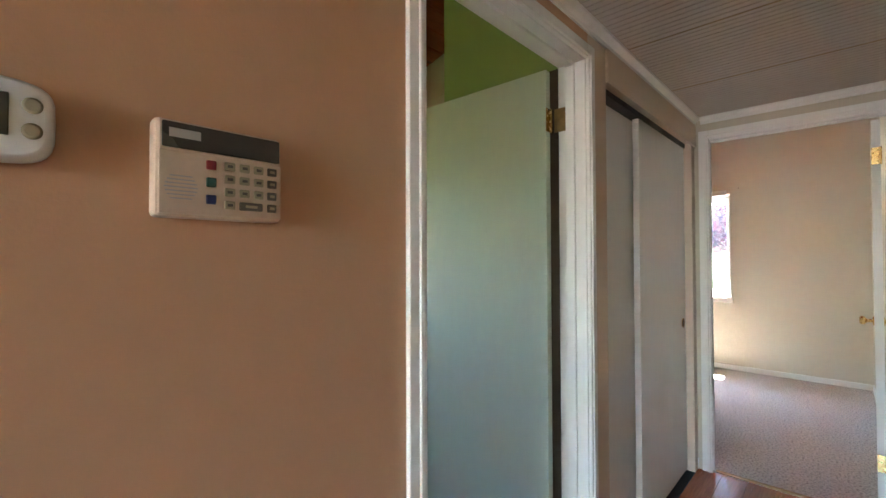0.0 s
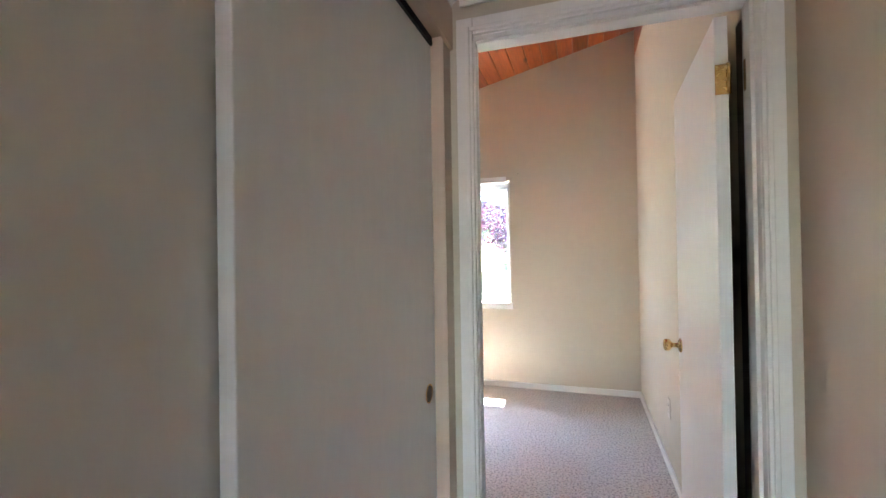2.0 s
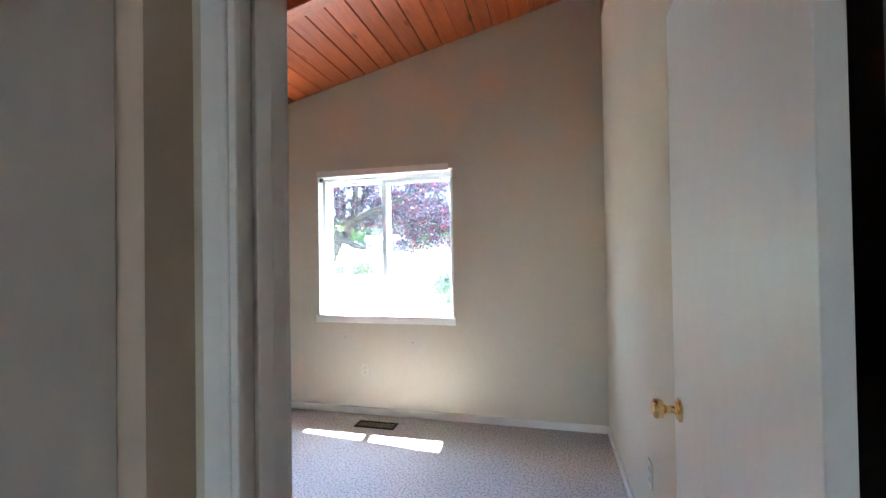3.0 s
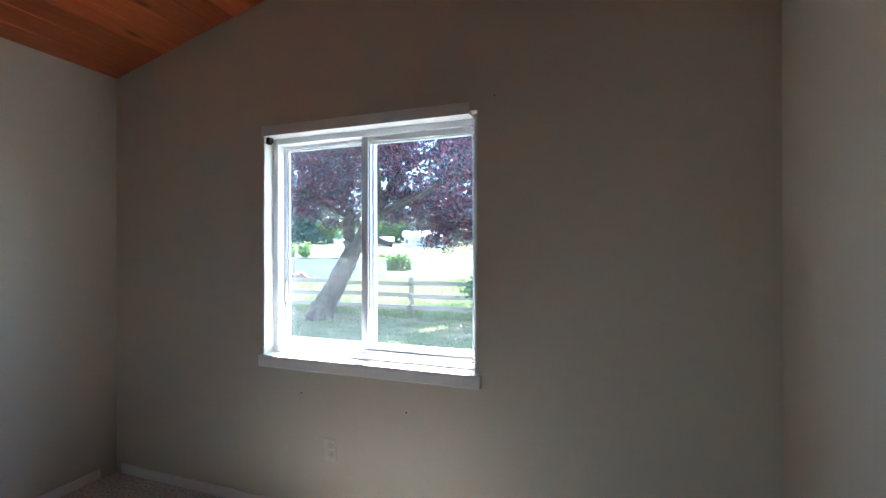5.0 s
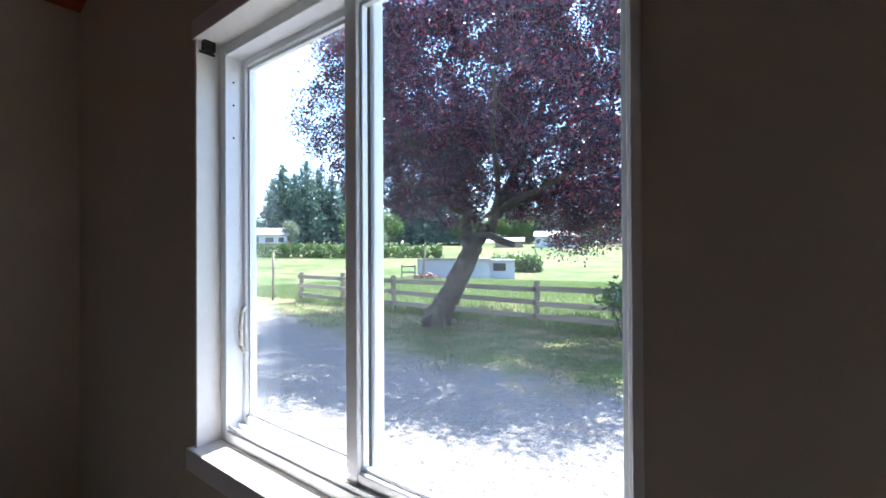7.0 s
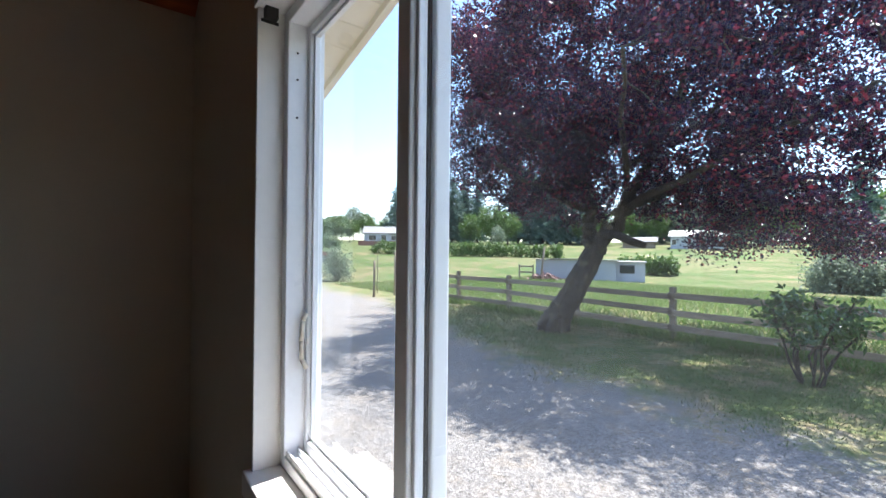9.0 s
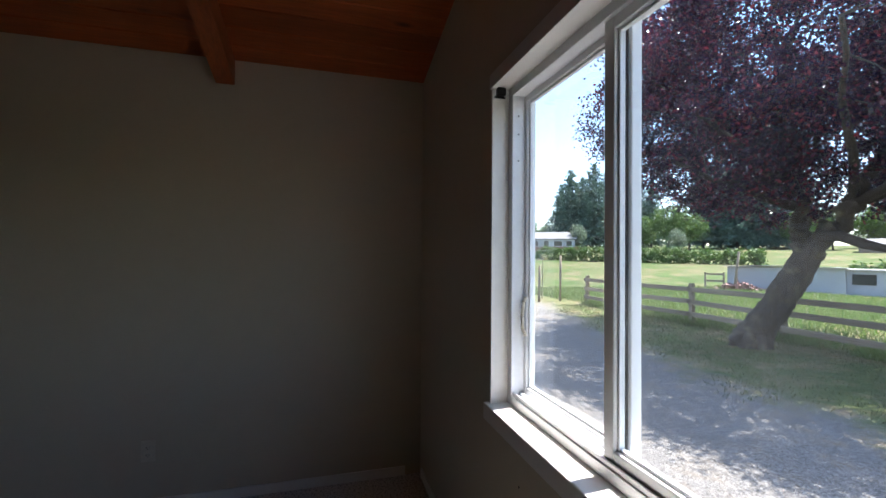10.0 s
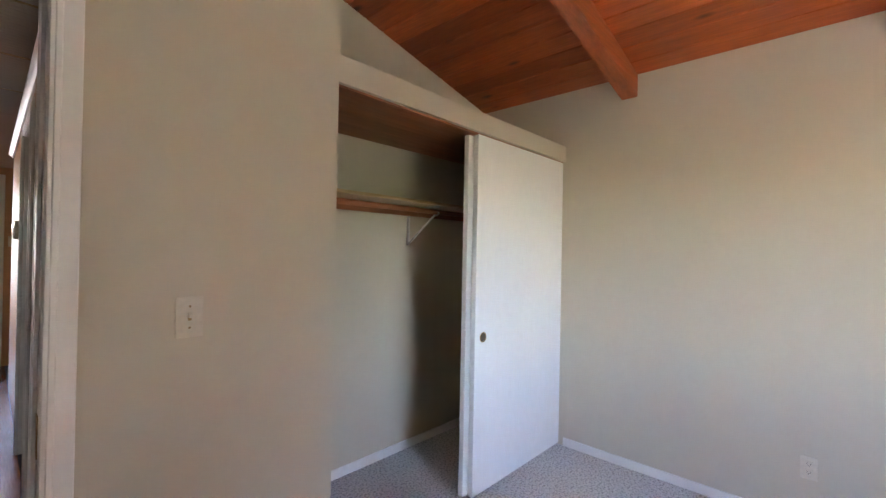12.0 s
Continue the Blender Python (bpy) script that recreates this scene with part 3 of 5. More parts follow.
def outlet(m, toggle=False):
    o = holder("light_switch" if toggle else "wall_outlet", m, "ivory toggle light switch with a plain cover plate" if toggle else "ivory duplex wall outlet above the baseboard", "switch" if toggle else "outlet", "" if toggle else "wall outlets")
    bm = bmesh.new()
    box(bm, -0.035, 0.035, -0.006, 0, -0.0575, 0.0575, 0.0025)
    part("cover_plate", bm, IVORY, o)
    if toggle:
        bm = bmesh.new()
        box(bm, -0.005, 0.005, -0.0068, -0.004, -0.010, 0.012, 0.001)
        part("slot", bm, OLDBRASS, o)
        bm = bmesh.new()
        box(bm, -0.004, 0.004, -0.018, -0.005, -0.002, 0.012, 0.0015)
        part("toggle", bm, IVORY, o)
        for z in (-0.03, 0.03):
            bm = bmesh.new()
            lathe(bm, [(0.0035, 0), (0.003, 0.0012)], pose(0, -0.006, z, 90, 0, 0), 10)
            part("screw", bm, OLDBRASS, o)
    else:
        for z in (-0.02, 0.02):
            bm = bmesh.new()
            box(bm, -0.0165, 0.0165, -0.0085, -0.004, z - 0.014, z + 0.014, 0.003)
            s = part("socket", bm, IVORY, o)
            bm = bmesh.new()
            box(bm, -0.008, -0.006, -0.0092, -0.0084, z - 0.003, z + 0.006)
            box(bm, 0.006, 0.008, -0.0092, -0.0084, z - 0.003, z + 0.006)
            lathe(bm, [(0.0024, 0), (0.0024, 0.0007)], pose(0, -0.0085, z - 0.008, 90, 0, 0), 8)
            part("slots", bm, DARK, s)
    return o


outlet(pose(-1.147, YW, 0.376))
outlet(pose(XL, 1.357, 0.316, 0, 0, 90))
outlet(pose(XR, 1.52, 0.385, 0, 0, -90))
outlet(pose(-0.326, YD, 1.163, 0, 0, 180), True)
outlet(pose(-0.13, HEND, 1.38, 0, 0, 180), True)

# nails and holes left by pictures and blinds
for x, z in ((-0.28, 2.112), (-0.72, 0.62), (-1.33, 0.65)):
    bm = bmesh.new()
    lathe(bm, [(0.003, 0), (0.0045, 0.001), (0.002, 0.003)], pose(x, YW, z, 90, 0, 0), 8)
    thing("nail", bm, DARK, "small dark nail in the cream wall", "nail")

# ---- floor register ----
reg = holder("floor_register", (-0.964, 2.668, 0.0), "dark brown metal floor register set in the carpet", "floor vent")
bm = bmesh.new()
for a, b, c, d in ((-0.165, 0.165, -0.06, -0.045), (-0.165, 0.165, 0.045, 0.06), (-0.165, -0.15, -0.045, 0.045), (0.15, 0.165, -0.045, 0.045)):
    box(bm, a, b, c, d, 0.0, 0.009, 0.002)
part("rim", bm, DARK, reg)
for i in range(3):
    for j in range(11):
        bm = bmesh.new()
        x0 = -0.14 + 0.0265 * j
        box(bm, x0, x0 + 0.006, -0.044 + 0.03 * i, -0.018 + 0.03 * i, 0.001, 0.007)
        part("slat", bm, OLDBRASS, reg)
bm = bmesh.new()
box(bm, -0.15, 0.15, -0.045, 0.045, 0.0005, 0.002)
part("backing", bm, DARK, reg)

# ---- bedroom closet ----
bm = bmesh.new()
box(bm, XL, CLX, CLB, -0.09, 2.05, 2.075)
thing("closet_lid", bm, CLOSETWOOD, "brown stained board over the closet", kind="structure")
bm = bmesh.new()
box(bm, XL + 0.001, CLX - 0.001, -0.088, 0.018, 2.018, 2.128, 0.003)
thing("closet_header", bm, WALL, "cream painted closet header", kind="structure")
bm = bmesh.new()
box(bm, XL + 0.01, CLX - 0.002, -0.085, -0.002, 2.008, 2.0175)
thing("closet_track", bm, CLOSETWOOD, "brown sliding door track under the header", kind="structure")


def slider(name, axis, u0, u1, a, b, top, pull_u, face, label, grp, paint=None):
    ob = holder(name, ((u0 + u1) / 2, (a + b) / 2, 0.01) if axis == "x" else ((a + b) / 2, (u0 + u1) / 2, 0.01), label, "sliding door", grp)
    bm = bmesh.new()
    box(bm, *((u0, u1, a, b) if axis == "x" else (a, b, u0, u1)), 0.012, top, 0.0025)
    wpart("door_panel", bm, paint or DOORPAINT, ob)
    if pull_u is not None:
        at = b if face > 0 else a
        m = pose(pull_u, at, 0.885, -90 * face, 0, 0) if axis == "x" else pose(at, pull_u, 0.92, 0, 90 * face, 0)
        bm = bmesh.new()
        lathe(bm, [(0.028, -0.001), (0.029, 0.0022), (0.0265, 0.003), (0.0245, 0.0005)], m, 24)
        cup = part("finger_pull", bm, BRASS, None, "round brass finger pull")
        wparent(cup, ob)
        # flat disc without a hollow; the recess's shade is put into its colour
        bm = bmesh.new()
        lathe(bm, [(0.0255, 0.0004), (0.0255, 0.0014)], m, 24)
        wparent(part("cup", bm, SHADEBROWN, None, "dark disc painted as the shaded hollow of the pull"), cup)
    return ob


# its counterpart in the neighbouring room
bm = bmesh.new()
box(bm, XL + 0.001, CLX - 0.001, -1.535, -1.43, 2.018, 2.128, 0.003)
thing("closet_header_neighbour", bm, WALL, "cream painted closet header of the neighbouring room", kind="structure")
bm = bmesh.new()
box(bm, XL, CLX, -1.43, CLB - 0.08, 2.05, 2.075)
thing("closet_lid_neighbour", bm, CLOSETWOOD, "brown stained board over the neighbouring closet", kind="structure")
slider("closet_door", "x", -2.18, -1.06, -1.517, -1.485, 2.012, None, -1, "white sliding closet door in the neighbouring room, green daylight in its paint colour", "neighbouring closet doors", GREENLITPAINT)
slider("closet_door", "x", -1.90, CLX - 0.004, -1.473, -1.441, 2.012, None, -1, "white sliding closet door in the neighbouring room, green daylight in its paint colour", "neighbouring closet doors", GREENLITPAINT)
slider("closet_door", "x", XL + 0.004, -1.765, -0.032, 0.0, 2.012, -1.835, 1, "white sliding closet door with a brass finger pull", "bedroom closet doors")
slider("closet_door", "x", XL + 0.006, -1.735, -0.076, -0.044, 2.012, None, 1, "white sliding closet door pushed behind the other", "bedroom closet doors")
bm = bmesh.new()
box(bm, XL + 0.002, CLX - 0.002, CLB, CLB + 0.30, 1.655, 1.674, 0.002)
thing("closet_shelf", bm, SHELFWOOD, "varnished wooden closet shelf", "shelf")
bm = bmesh.new()
box(bm, XL + 0.002, CLX - 0.002, CLB, CLB + 0.018, 1.60, 1.655, 0.002)
thing("shelf_cleat", bm, CLOSETWOOD, "wooden cleat along the closet wall under the shelf", "cleat")
bm = bmesh.new()
tube(bm, (XL + 0.002, CLB + 0.27, 1.615), (CLX - 0.002, CLB + 0.27, 1.615), 0.016, n=14)
thing("closet_rod", bm, CLOSETWOOD, "reddish wooden clothes rod under the shelf", "clothes rod")
br = holder("shelf_bracket", (-1.91, CLB, 1.6), "white metal bracket carrying shelf and rod", "bracket")
bm = bmesh.new()
tube(bm, (-1.91, CLB + 0.020, 1.42), (-1.91, CLB + 0.26, 1.60), 0.007, n=8)
wpart("strut", bm, WHITE, br)
bm = bmesh.new()
box(bm, -1.922, -1.898, CLB, CLB + 0.006, 1.40, 1.60, 0.001)
wpart("wall_plate", bm, WHITE, br)
bm = bmesh.new()
box(bm, -1.918, -1.902, CLB + 0.018, CLB + 0.29, 1.643, 1.655, 0.001)
wpart("arm", bm, WHITE, br)
bm = bmesh.new()
for i in range(6):
    a0, a1 = math.pi * i / 6, math.pi * (i + 1) / 6
    tube(bm, (-1.91, CLB + 0.27 + 0.02 * math.cos(a0), 1.613 - 0.02 * math.sin(a0)), (-1.91, CLB + 0.27 + 0.02 * math.cos(a1), 1.613 - 0.02 * math.sin(a1)), 0.006, n=8)
wpart("hook", bm, WHITE, br)

# ---- hall ----
bm = bmesh.new()
n_rib = int((0.0 - HEND) / 0.004)
ra = None
for i in range(n_rib + 1):
    y = HEND + 0.004 * i
    z = HZ + 0.0050 * math.cos(2 * math.pi * y / 0.034)
    rb = [bm.verts.new((HL if y > -4.2 else -1.2, y, z)), bm.verts.new((HR, y, z))]
    if ra:
        bm.faces.new((ra[0], ra[1], rb[1], rb[0])).smooth = True
    ra = rb
RIBBED = material("ribbed_plastic", (0.52, 0.45, 0.38), 0.14, var=0.06, scale=1.5, fine=30, fine_var=0.03, bump=0.02)
thing("ceiling_hall", bm, RIBBED, "ribbed plastic ceiling panels", kind="structure")
bm = bmesh.new()
box(bm, HL - 0.11, HR + 0.12, -4.2, 0.0, HZ + 0.3, HZ + 0.34)
box(bm, -1.32, HR + 0.12, HEND - 0.12, -4.2, HZ + 0.3, HZ + 0.34)
thing("ceiling_hall_upper", bm, WALL, kind="structure")
for y in (-0.62, -1.235, -1.85, -2.465, -3.08):
    bm = bmesh.new()
    box(bm, HL, HR, y - 0.004, y + 0.004, HZ - 0.0045, HZ + 0.001, 0.001)
    thing("trim", bm, OLDBRASS, "thin joint strip between ceiling panels", kind="structure")


def cove(p0, p1, inward):
    """A small quarter-round moulding under the ceiling."""
    bm = bmesh.new()
    prof = [(0, 0), (0.036, 0), (0.034, -0.010), (0.022, -0.020), (0.010, -0.026), (0.008, -0.040), (0, -0.040)]
    p0, p1, inward = Vector(p0), Vector(p1), Vector(inward)
    rows = [[bm.verts.new(p + inward * a + Vector((0, 0, HZ - 0.002 + b))) for a, b in prof] for p in (p0, p1)]
    k = len(prof)
    for i in range(k):
        bm.faces.new((rows[0][i], rows[0][(i + 1) % k], rows[1][(i + 1) % k], rows[1][i]))
    bm.faces.new(rows[0][::-1])
    bm.faces.new(rows[1])
    return thing("trim", bm, WHITE, "white cove moulding under the ceiling", kind="structure")


cove((HL, -4.2, 0), (HL, -0.001, 0), (1, 0, 0))
cove((HR, HEND, 0), (HR, -0.001, 0), (-1, 0, 0))
cove((HL + 0.037, 0, 0), (HR - 0.037, 0, 0), (0, -1, 0))
bm = bmesh.new()
box(bm, HL, HL + 0.012, HC0 - 0.004, -0.002, 2.015, 2.152, 0.003)
thing("hall_closet_fascia", bm, SOFTLITWALL, "fascia board over the hall closet, warm light in its paint colour", kind="structure")
bm = bmesh.new()
box(bm, HL - 0.108, HL - 0.036, HC0, HC1, 2.005, 2.030)
thing("hall_closet_track", bm, DARK, "dark sliding door track", kind="structure")
slider("hall_closet_door", "y", HC0 + 0.001, -0.62, HL - 0.109, HL - 0.082, 2.004, None, 1, "white sliding hall closet door", "hall closet doors")
slider("hall_closet_door", "y", -0.888, HC1 - 0.001, HL - 0.072, HL - 0.042, 2.004, -0.137, 1, "white sliding hall closet door with a brass finger pull", "hall closet doors")

# alarm keypad
key = holder("alarm_keypad", pose(HL, -2.825, 1.453, 0, 0, 0), "ivory alarm keypad with a dark display on the wall", "keypad")


def kbox(name, y0, y1, z0, z1, d0, d1, mat, label="", bevel=0.0015, parent=None):
    bm = bmesh.new()
    box(bm, d0, d1, y0, y1, z0, z1, bevel)
    return part(name, bm, mat, parent or key, label)


LCD = material("display", (0.055, 0.05, 0.042), 0.25, bump=0.0)
KEYC = material("key_plastic", (0.33, 0.28, 0.18), 0.5, bump=0.0)
KEYD = material("dark_key", (0.10, 0.08, 0.06), 0.5, bump=0.0)
BADGE = material("silver_print", (0.38, 0.36, 0.34), 0.4, bump=0.0)
# case plastic tinted with the warm light that falls on this wall
KEYCASE = material("warm_lit_plastic", (0.60, 0.45, 0.33), 0.45, var=0.03, scale=8, bump=0.0)
kbox("case", -0.080, 0.090, -0.066, 0.064, 0.0, 0.030, KEYCASE, bevel=0.006)
kbox("front_lid", -0.076, 0.088, -0.062, 0.022, 0.030, 0.033, KEYCASE)
kbox("display", -0.072, 0.086, 0.026, 0.060, 0.030, 0.032, LCD, "dark display strip")
kbox("badge", -0.064, -0.026, 0.040, 0.052, 0.0318, 0.0326, BADGE, "plain pale badge", 0.0003)
for i, c in enumerate(((0.30, 0.03, 0.03), (0.05, 0.13, 0.10), (0.035, 0.045, 0.12))):
    z = 0.008 - 0.024 * i
    kbox("panic_key", -0.020, -0.007, z - 0.006, z + 0.007, 0.033, 0.0365, material("panic_key", c, 0.45, bump=0.0), ("red key", "green key", "blue key")[i])
for r in range(4):
    for c in range(4):
        y, z = 0.004 + 0.0205 * c, 0.010 - 0.0185 * r
        if r == 3 and c == 2:
            continue
        wide = 0.034 if (r == 3 and c == 1) else 0.0145
        cap = kbox("key", y, y + wide, z - 0.006, z + 0.006, 0.033, 0.0362, KEYD if c == 3 or (r == 3 and c == 1) else KEYC)
        kbox("print", y + wide * 0.25, y + wide * 0.75, z - 0.002, z + 0.002, 0.0361, 0.0365, KEYC if c == 3 or (r == 3 and c == 1) else KEYD, bevel=0, parent=cap)
for i in range(7):
    z = -0.012 - 0.005 * i
    half = 0.020 - 0.0012 * abs(i - 3) ** 1.6
    kbox("speaker_slot", -0.050 - half, -0.050 + half, z, z + 0.0016, 0.0330, 0.0338, BADGE, bevel=0)

# thermostat
th = holder("thermostat", pose(HL, -3.076, 1.484, 0, 0, 0), "white rounded thermostat with a small display", "thermostat")
bm = bmesh.new()
prof = []
for i in range(32):
    a = 2 * math.pi * i / 32
    c, s_ = math.cos(a), math.sin(a)
    prof.append((0.078 * math.copysign(abs(c) ** 0.45, c), 0.046 * math.copysign(abs(s_) ** 0.45, s_)))
rings = []
for d, sc in ((0.0, 1.0), (0.018, 1.0), (0.026, 0.95), (0.028, 0.88)):
    rings.append([bm.verts.new((d, y * sc, z * sc)) for y, z in prof])
for a, b in zip(rings, rings[1:]):
    for i in range(32):
        bm.faces.new((a[i], a[(i + 1) % 32], b[(i + 1) % 32], b[i])).smooth = True
bm.faces.new(rings[0][::-1])
bm.faces.new(rings[-1])
PLASTIC = material("white_plastic", (0.74, 0.73, 0.71), 0.4, bump=0.0)
part("case", bm, PLASTIC, th)
bm = bmesh.new()
box(bm, 0.0275, 0.0300, -0.050, 0.040, -0.020, 0.026, 0.001)
part("display", bm, LCD, th, "dark display")
for z in (-0.012, 0.016):
    bm = bmesh.new()
    lathe(bm, [(0.009, 0), (0.009, 0.003), (0.006, 0.0045)], pose(0.0262, 0.058, z, 0, 90, 0), 16)
    part("button", bm, KEYC, th)

# threshold strip and laminate boards
bm = bmesh.new()
box(bm, 0.0, 0.776, 0.012, 0.045, -0.001, 0.006, 0.002)
thing("threshold", bm, OLDBRASS, "thin metal strip between laminate and carpet", kind="structure")

# room beyond the hall, closed round
wall("wall_far_side", "y", -1.32, -1.2, HEND, -4.2, 0, HZ + 0.3, mat=WARMLITWALL)
wall("wall_jog", "x", -4.32, -4.2, -1.32, HL - 0.11, 0, HZ + 0.3, mat=WARMLITWALL)
# unseen opening, added to light the hall; warm walls and floor tint that light
wall("wall_living_end", "x", -8.3, -8.15, -2.6, 2.7, 0, 2.6, [(-1.4, 1.6, 0.5, 2.15)], mat=WARMLITWALL)
wall("wall_living_east", "y", -2.6, -2.48, -8.15, HEND - 0.12, 0, 2.6, mat=WARMLITWALL)
wall("wall_living_west", "y", 2.58, 2.7, -8.15, HEND - 0.12, 0, 2.6, mat=WARMLITWALL)
wall("wall_living_north", "x", HEND - 0.12, HEND, HR + 0.12, 2.58, 0, 2.6, mat=WARMLITWALL)
wall("wall_living_corner", "x", HEND - 0.12, HEND, -2.48, -1.2, 0, 2.6, mat=WARMLITWALL)
bm = bmesh.new()
box(bm, -2.6, 2.7, -8.3, HEND, 2.6, 2.7)
thing("ceiling_living", bm, WALL, kind="structure")
bm = bmesh.new()
box(bm, -2.48, 2.58, -8.15, HEND - 0.12, -0.12, 0.0)
thing("floor_living", bm, LAMINATE, kind="structure")

bm = bmesh.new()
box(bm, XR - 0.003, XR + 0.12, YD - 0.11, YW, 3.12, 3.34, 0.003)
thing("ridge_beam", bm, BEAMWOOD, "reddish stained ridge beam on top of the wall", "beam")

# soffit boards under the gable overhang
SOFFIT = material("cream_soffit_paint", (0.74, 0.68, 0.55), 0.6, var=0.05, scale=2, fine=30, fine_var=0.03)
bm = bmesh.new()
x = XL - 0.70
while x < XR + 0.85:
    vs = box(bm, x, x + 0.188, YW + 0.172, YW + 0.76, 0, 0.02)
    for v in vs:
        v.co.z += ceil_z(v.co.x) + 0.026
    x += 0.192
thing("soffit", bm, SOFFIT, "cream painted soffit boards", kind="structure")
bm = bmesh.new()
vs = box(bm, XL - 0.76, XR + 0.9, YW + 0.76, YW + 0.80, 0, 0.19)
for v in vs:
    v.co.z += ceil_z(v.co.x) - 0.015
thing("bargeboard", bm, SOFFIT, "cream painted bargeboard along the gable", kind="structure")

# ---- outdoors ----
rng = np.random.default_rng(7)
BARK = material("grey_bark", (0.045, 0.034, 0.026), 0.9, var=0.45, scale=4, fine=22, fine_var=0.5, bump=1.0, bump_scale=20, stretch=(1, 1, 0.4))


def lichen_on(mt, color, lo, hi):
    """Pale patches growing on bark."""
    nt = mt.node_tree
    b = nt.nodes["Principled BSDF"]
    old = b.inputs["Base Color"].links[0].from_socket
    tc = nt.nodes.new("ShaderNodeTexCoord")
    n = nt.nodes.new("ShaderNodeTexNoise")
    n.inputs["Scale"].default_value, n.inputs["Detail"].default_value, n.inputs["Roughness"].default_value = 5.0, 8.0, 0.75
    nt.links.new(tc.outputs["Object"], n.inputs["Vector"])
    r = nt.nodes.new("ShaderNodeMapRange")
    r.inputs["From Min"].default_value, r.inputs["From Max"].default_value = lo, hi
    nt.links.new(n.outputs[0], r.inputs["Value"])
    m = nt.nodes.new("ShaderNodeMix")
    m.data_type = "RGBA"
    nt.links.new(r.outputs[0], m.inputs[0])
    nt.links.new(old, m.inputs[6])
    m.inputs[7].default_value = (*color, 1)
    nt.links.new(m.outputs[2], b.inputs["Base Color"])
    return mt


OLDBARK = lichen_on(material("furrowed_bark", (0.045, 0.033, 0.024), 0.9, var=0.5, scale=5, fine=24, fine_var=0.5, bump=1.0, bump_scale=22, stretch=(1, 1, 0.4)), (0.14, 0.115, 0.07), 0.52, 0.62)
OLDBARK.node_tree.nodes["Bump"].inputs["Distance"].default_value = 0.03
FENCEWOOD = material("weathered_fence_wood", (0.24, 0.185, 0.135), 0.85, var=0.25, scale=2, fine=20, fine_var=0.25, stretch=(0.6, 5, 5), bump=0.4, obj_rand=0.2)


def leaf_material(name, colors, through_share=0.35, rough=0.5):
    mt = bpy.data.materials.new(name)
    mt.use_nodes = True
    nt = mt.node_tree
    b = nt.nodes["Principled BSDF"]
    b.inputs["Roughness"].default_value = rough
    g = nt.nodes.new("ShaderNodeNewGeometry")
    ramp = nt.nodes.new("ShaderNodeValToRGB")
    ramp.color_ramp.elements[0].color = (*colors[0], 1)
    ramp.color_ramp.elements[1].color = (*colors[-1], 1)
    for i, c in enumerate(colors[1:-1]):
        e = ramp.color_ramp.elements.new((i + 1) / (len(colors) - 1))
        e.color = (*c, 1)
    nt.links.new(g.outputs["Random Per Island"], ramp.inputs[0])
    nt.links.new(ramp.outputs[0], b.inputs["Base Color"])
    tr = nt.nodes.new("ShaderNodeBsdfTranslucent")
    nt.links.new(ramp.outputs[0], tr.inputs["Color"])
    mix = nt.nodes.new("ShaderNodeMixShader")
    mix.inputs[0].default_value = through_share
    nt.links.new(b.outputs[0], mix.inputs[1])
    nt.links.new(tr.outputs[0], mix.inputs[2])
    nt.links.new(mix.outputs[0], nt.nodes["Material Output"].inputs["Surface"])
    return mt


PLUM = leaf_material("plum_leaf", [(0.009, 0.007, 0.024), (0.014, 0.008, 0.030), (0.022, 0.010, 0.034), (0.045, 0.013, 0.038), (0.26, 0.035, 0.055)], 0.40, 0.22)
# needle greens lightened and blued, so the colour carries the haze of distance
CONIFER = leaf_material("hazed_conifer_needles", [(0.055, 0.105, 0.085), (0.085, 0.145, 0.11), (0.13, 0.20, 0.14)], 0.3, 0.7)
GREENLEAF = leaf_material("green_leaf", [(0.05, 0.10, 0.02), (0.09, 0.16, 0.03), (0.14, 0.22, 0.05)], 0.35)
PALELEAF = leaf_material("grey_green_leaf", [(0.11, 0.15, 0.10), (0.18, 0.23, 0.15), (0.28, 0.33, 0.22)], 0.45)
SHRUBLEAF = leaf_material("dark_evergreen_leaf", [(0.025, 0.06, 0.018), (0.045, 0.09, 0.025), (0.07, 0.13, 0.04)], 0.25, 0.3)
LAWNBLADES = leaf_material("dry_lawn_blade", [(0.040, 0.078, 0.016), (0.07, 0.115, 0.028), (0.13, 0.15, 0.055), (0.27, 0.22, 0.12)], 0.3, 0.7)
BLADES = leaf_material("grass_blade", [(0.07, 0.14, 0.022), (0.11, 0.20, 0.04), (0.16, 0.23, 0.065), (0.26, 0.23, 0.12)], 0.45, 0.6)


def quads(name, centres, length, width, mat, droop=0.0, up=None):
    """Many small pointed leaves, one four-cornered face each, turned at random."""
    n = len(centres)
    c = np.asarray(centres, float)
    d = rng.normal(size=(n, 3))
    if up is not None:
        d += up
    d[:, 2] -= droop
    d /= np.linalg.norm(d, axis=1)[:, None]
    s = np.cross(d, rng.normal(size=(n, 3)))
    s /= np.linalg.norm(s, axis=1)[:, None]
    ln = length * rng.uniform(0.65, 1.25, n)[:, None]
    wd = width * rng.uniform(0.7, 1.2, n)[:, None]
    v = np.stack([c - d * ln * 0.5, c + s * wd * 0.5 - d * ln * 0.05, c + d * ln * 0.5, c - s * wd * 0.5 - d * ln * 0.05], 1).reshape(-1, 3)
    me = bpy.data.meshes.new(name)
    f = np.arange(4 * n).reshape(-1, 4)
    me.from_pydata(v.tolist(), [], f.tolist())
    me.materials.append(mat)
    return me


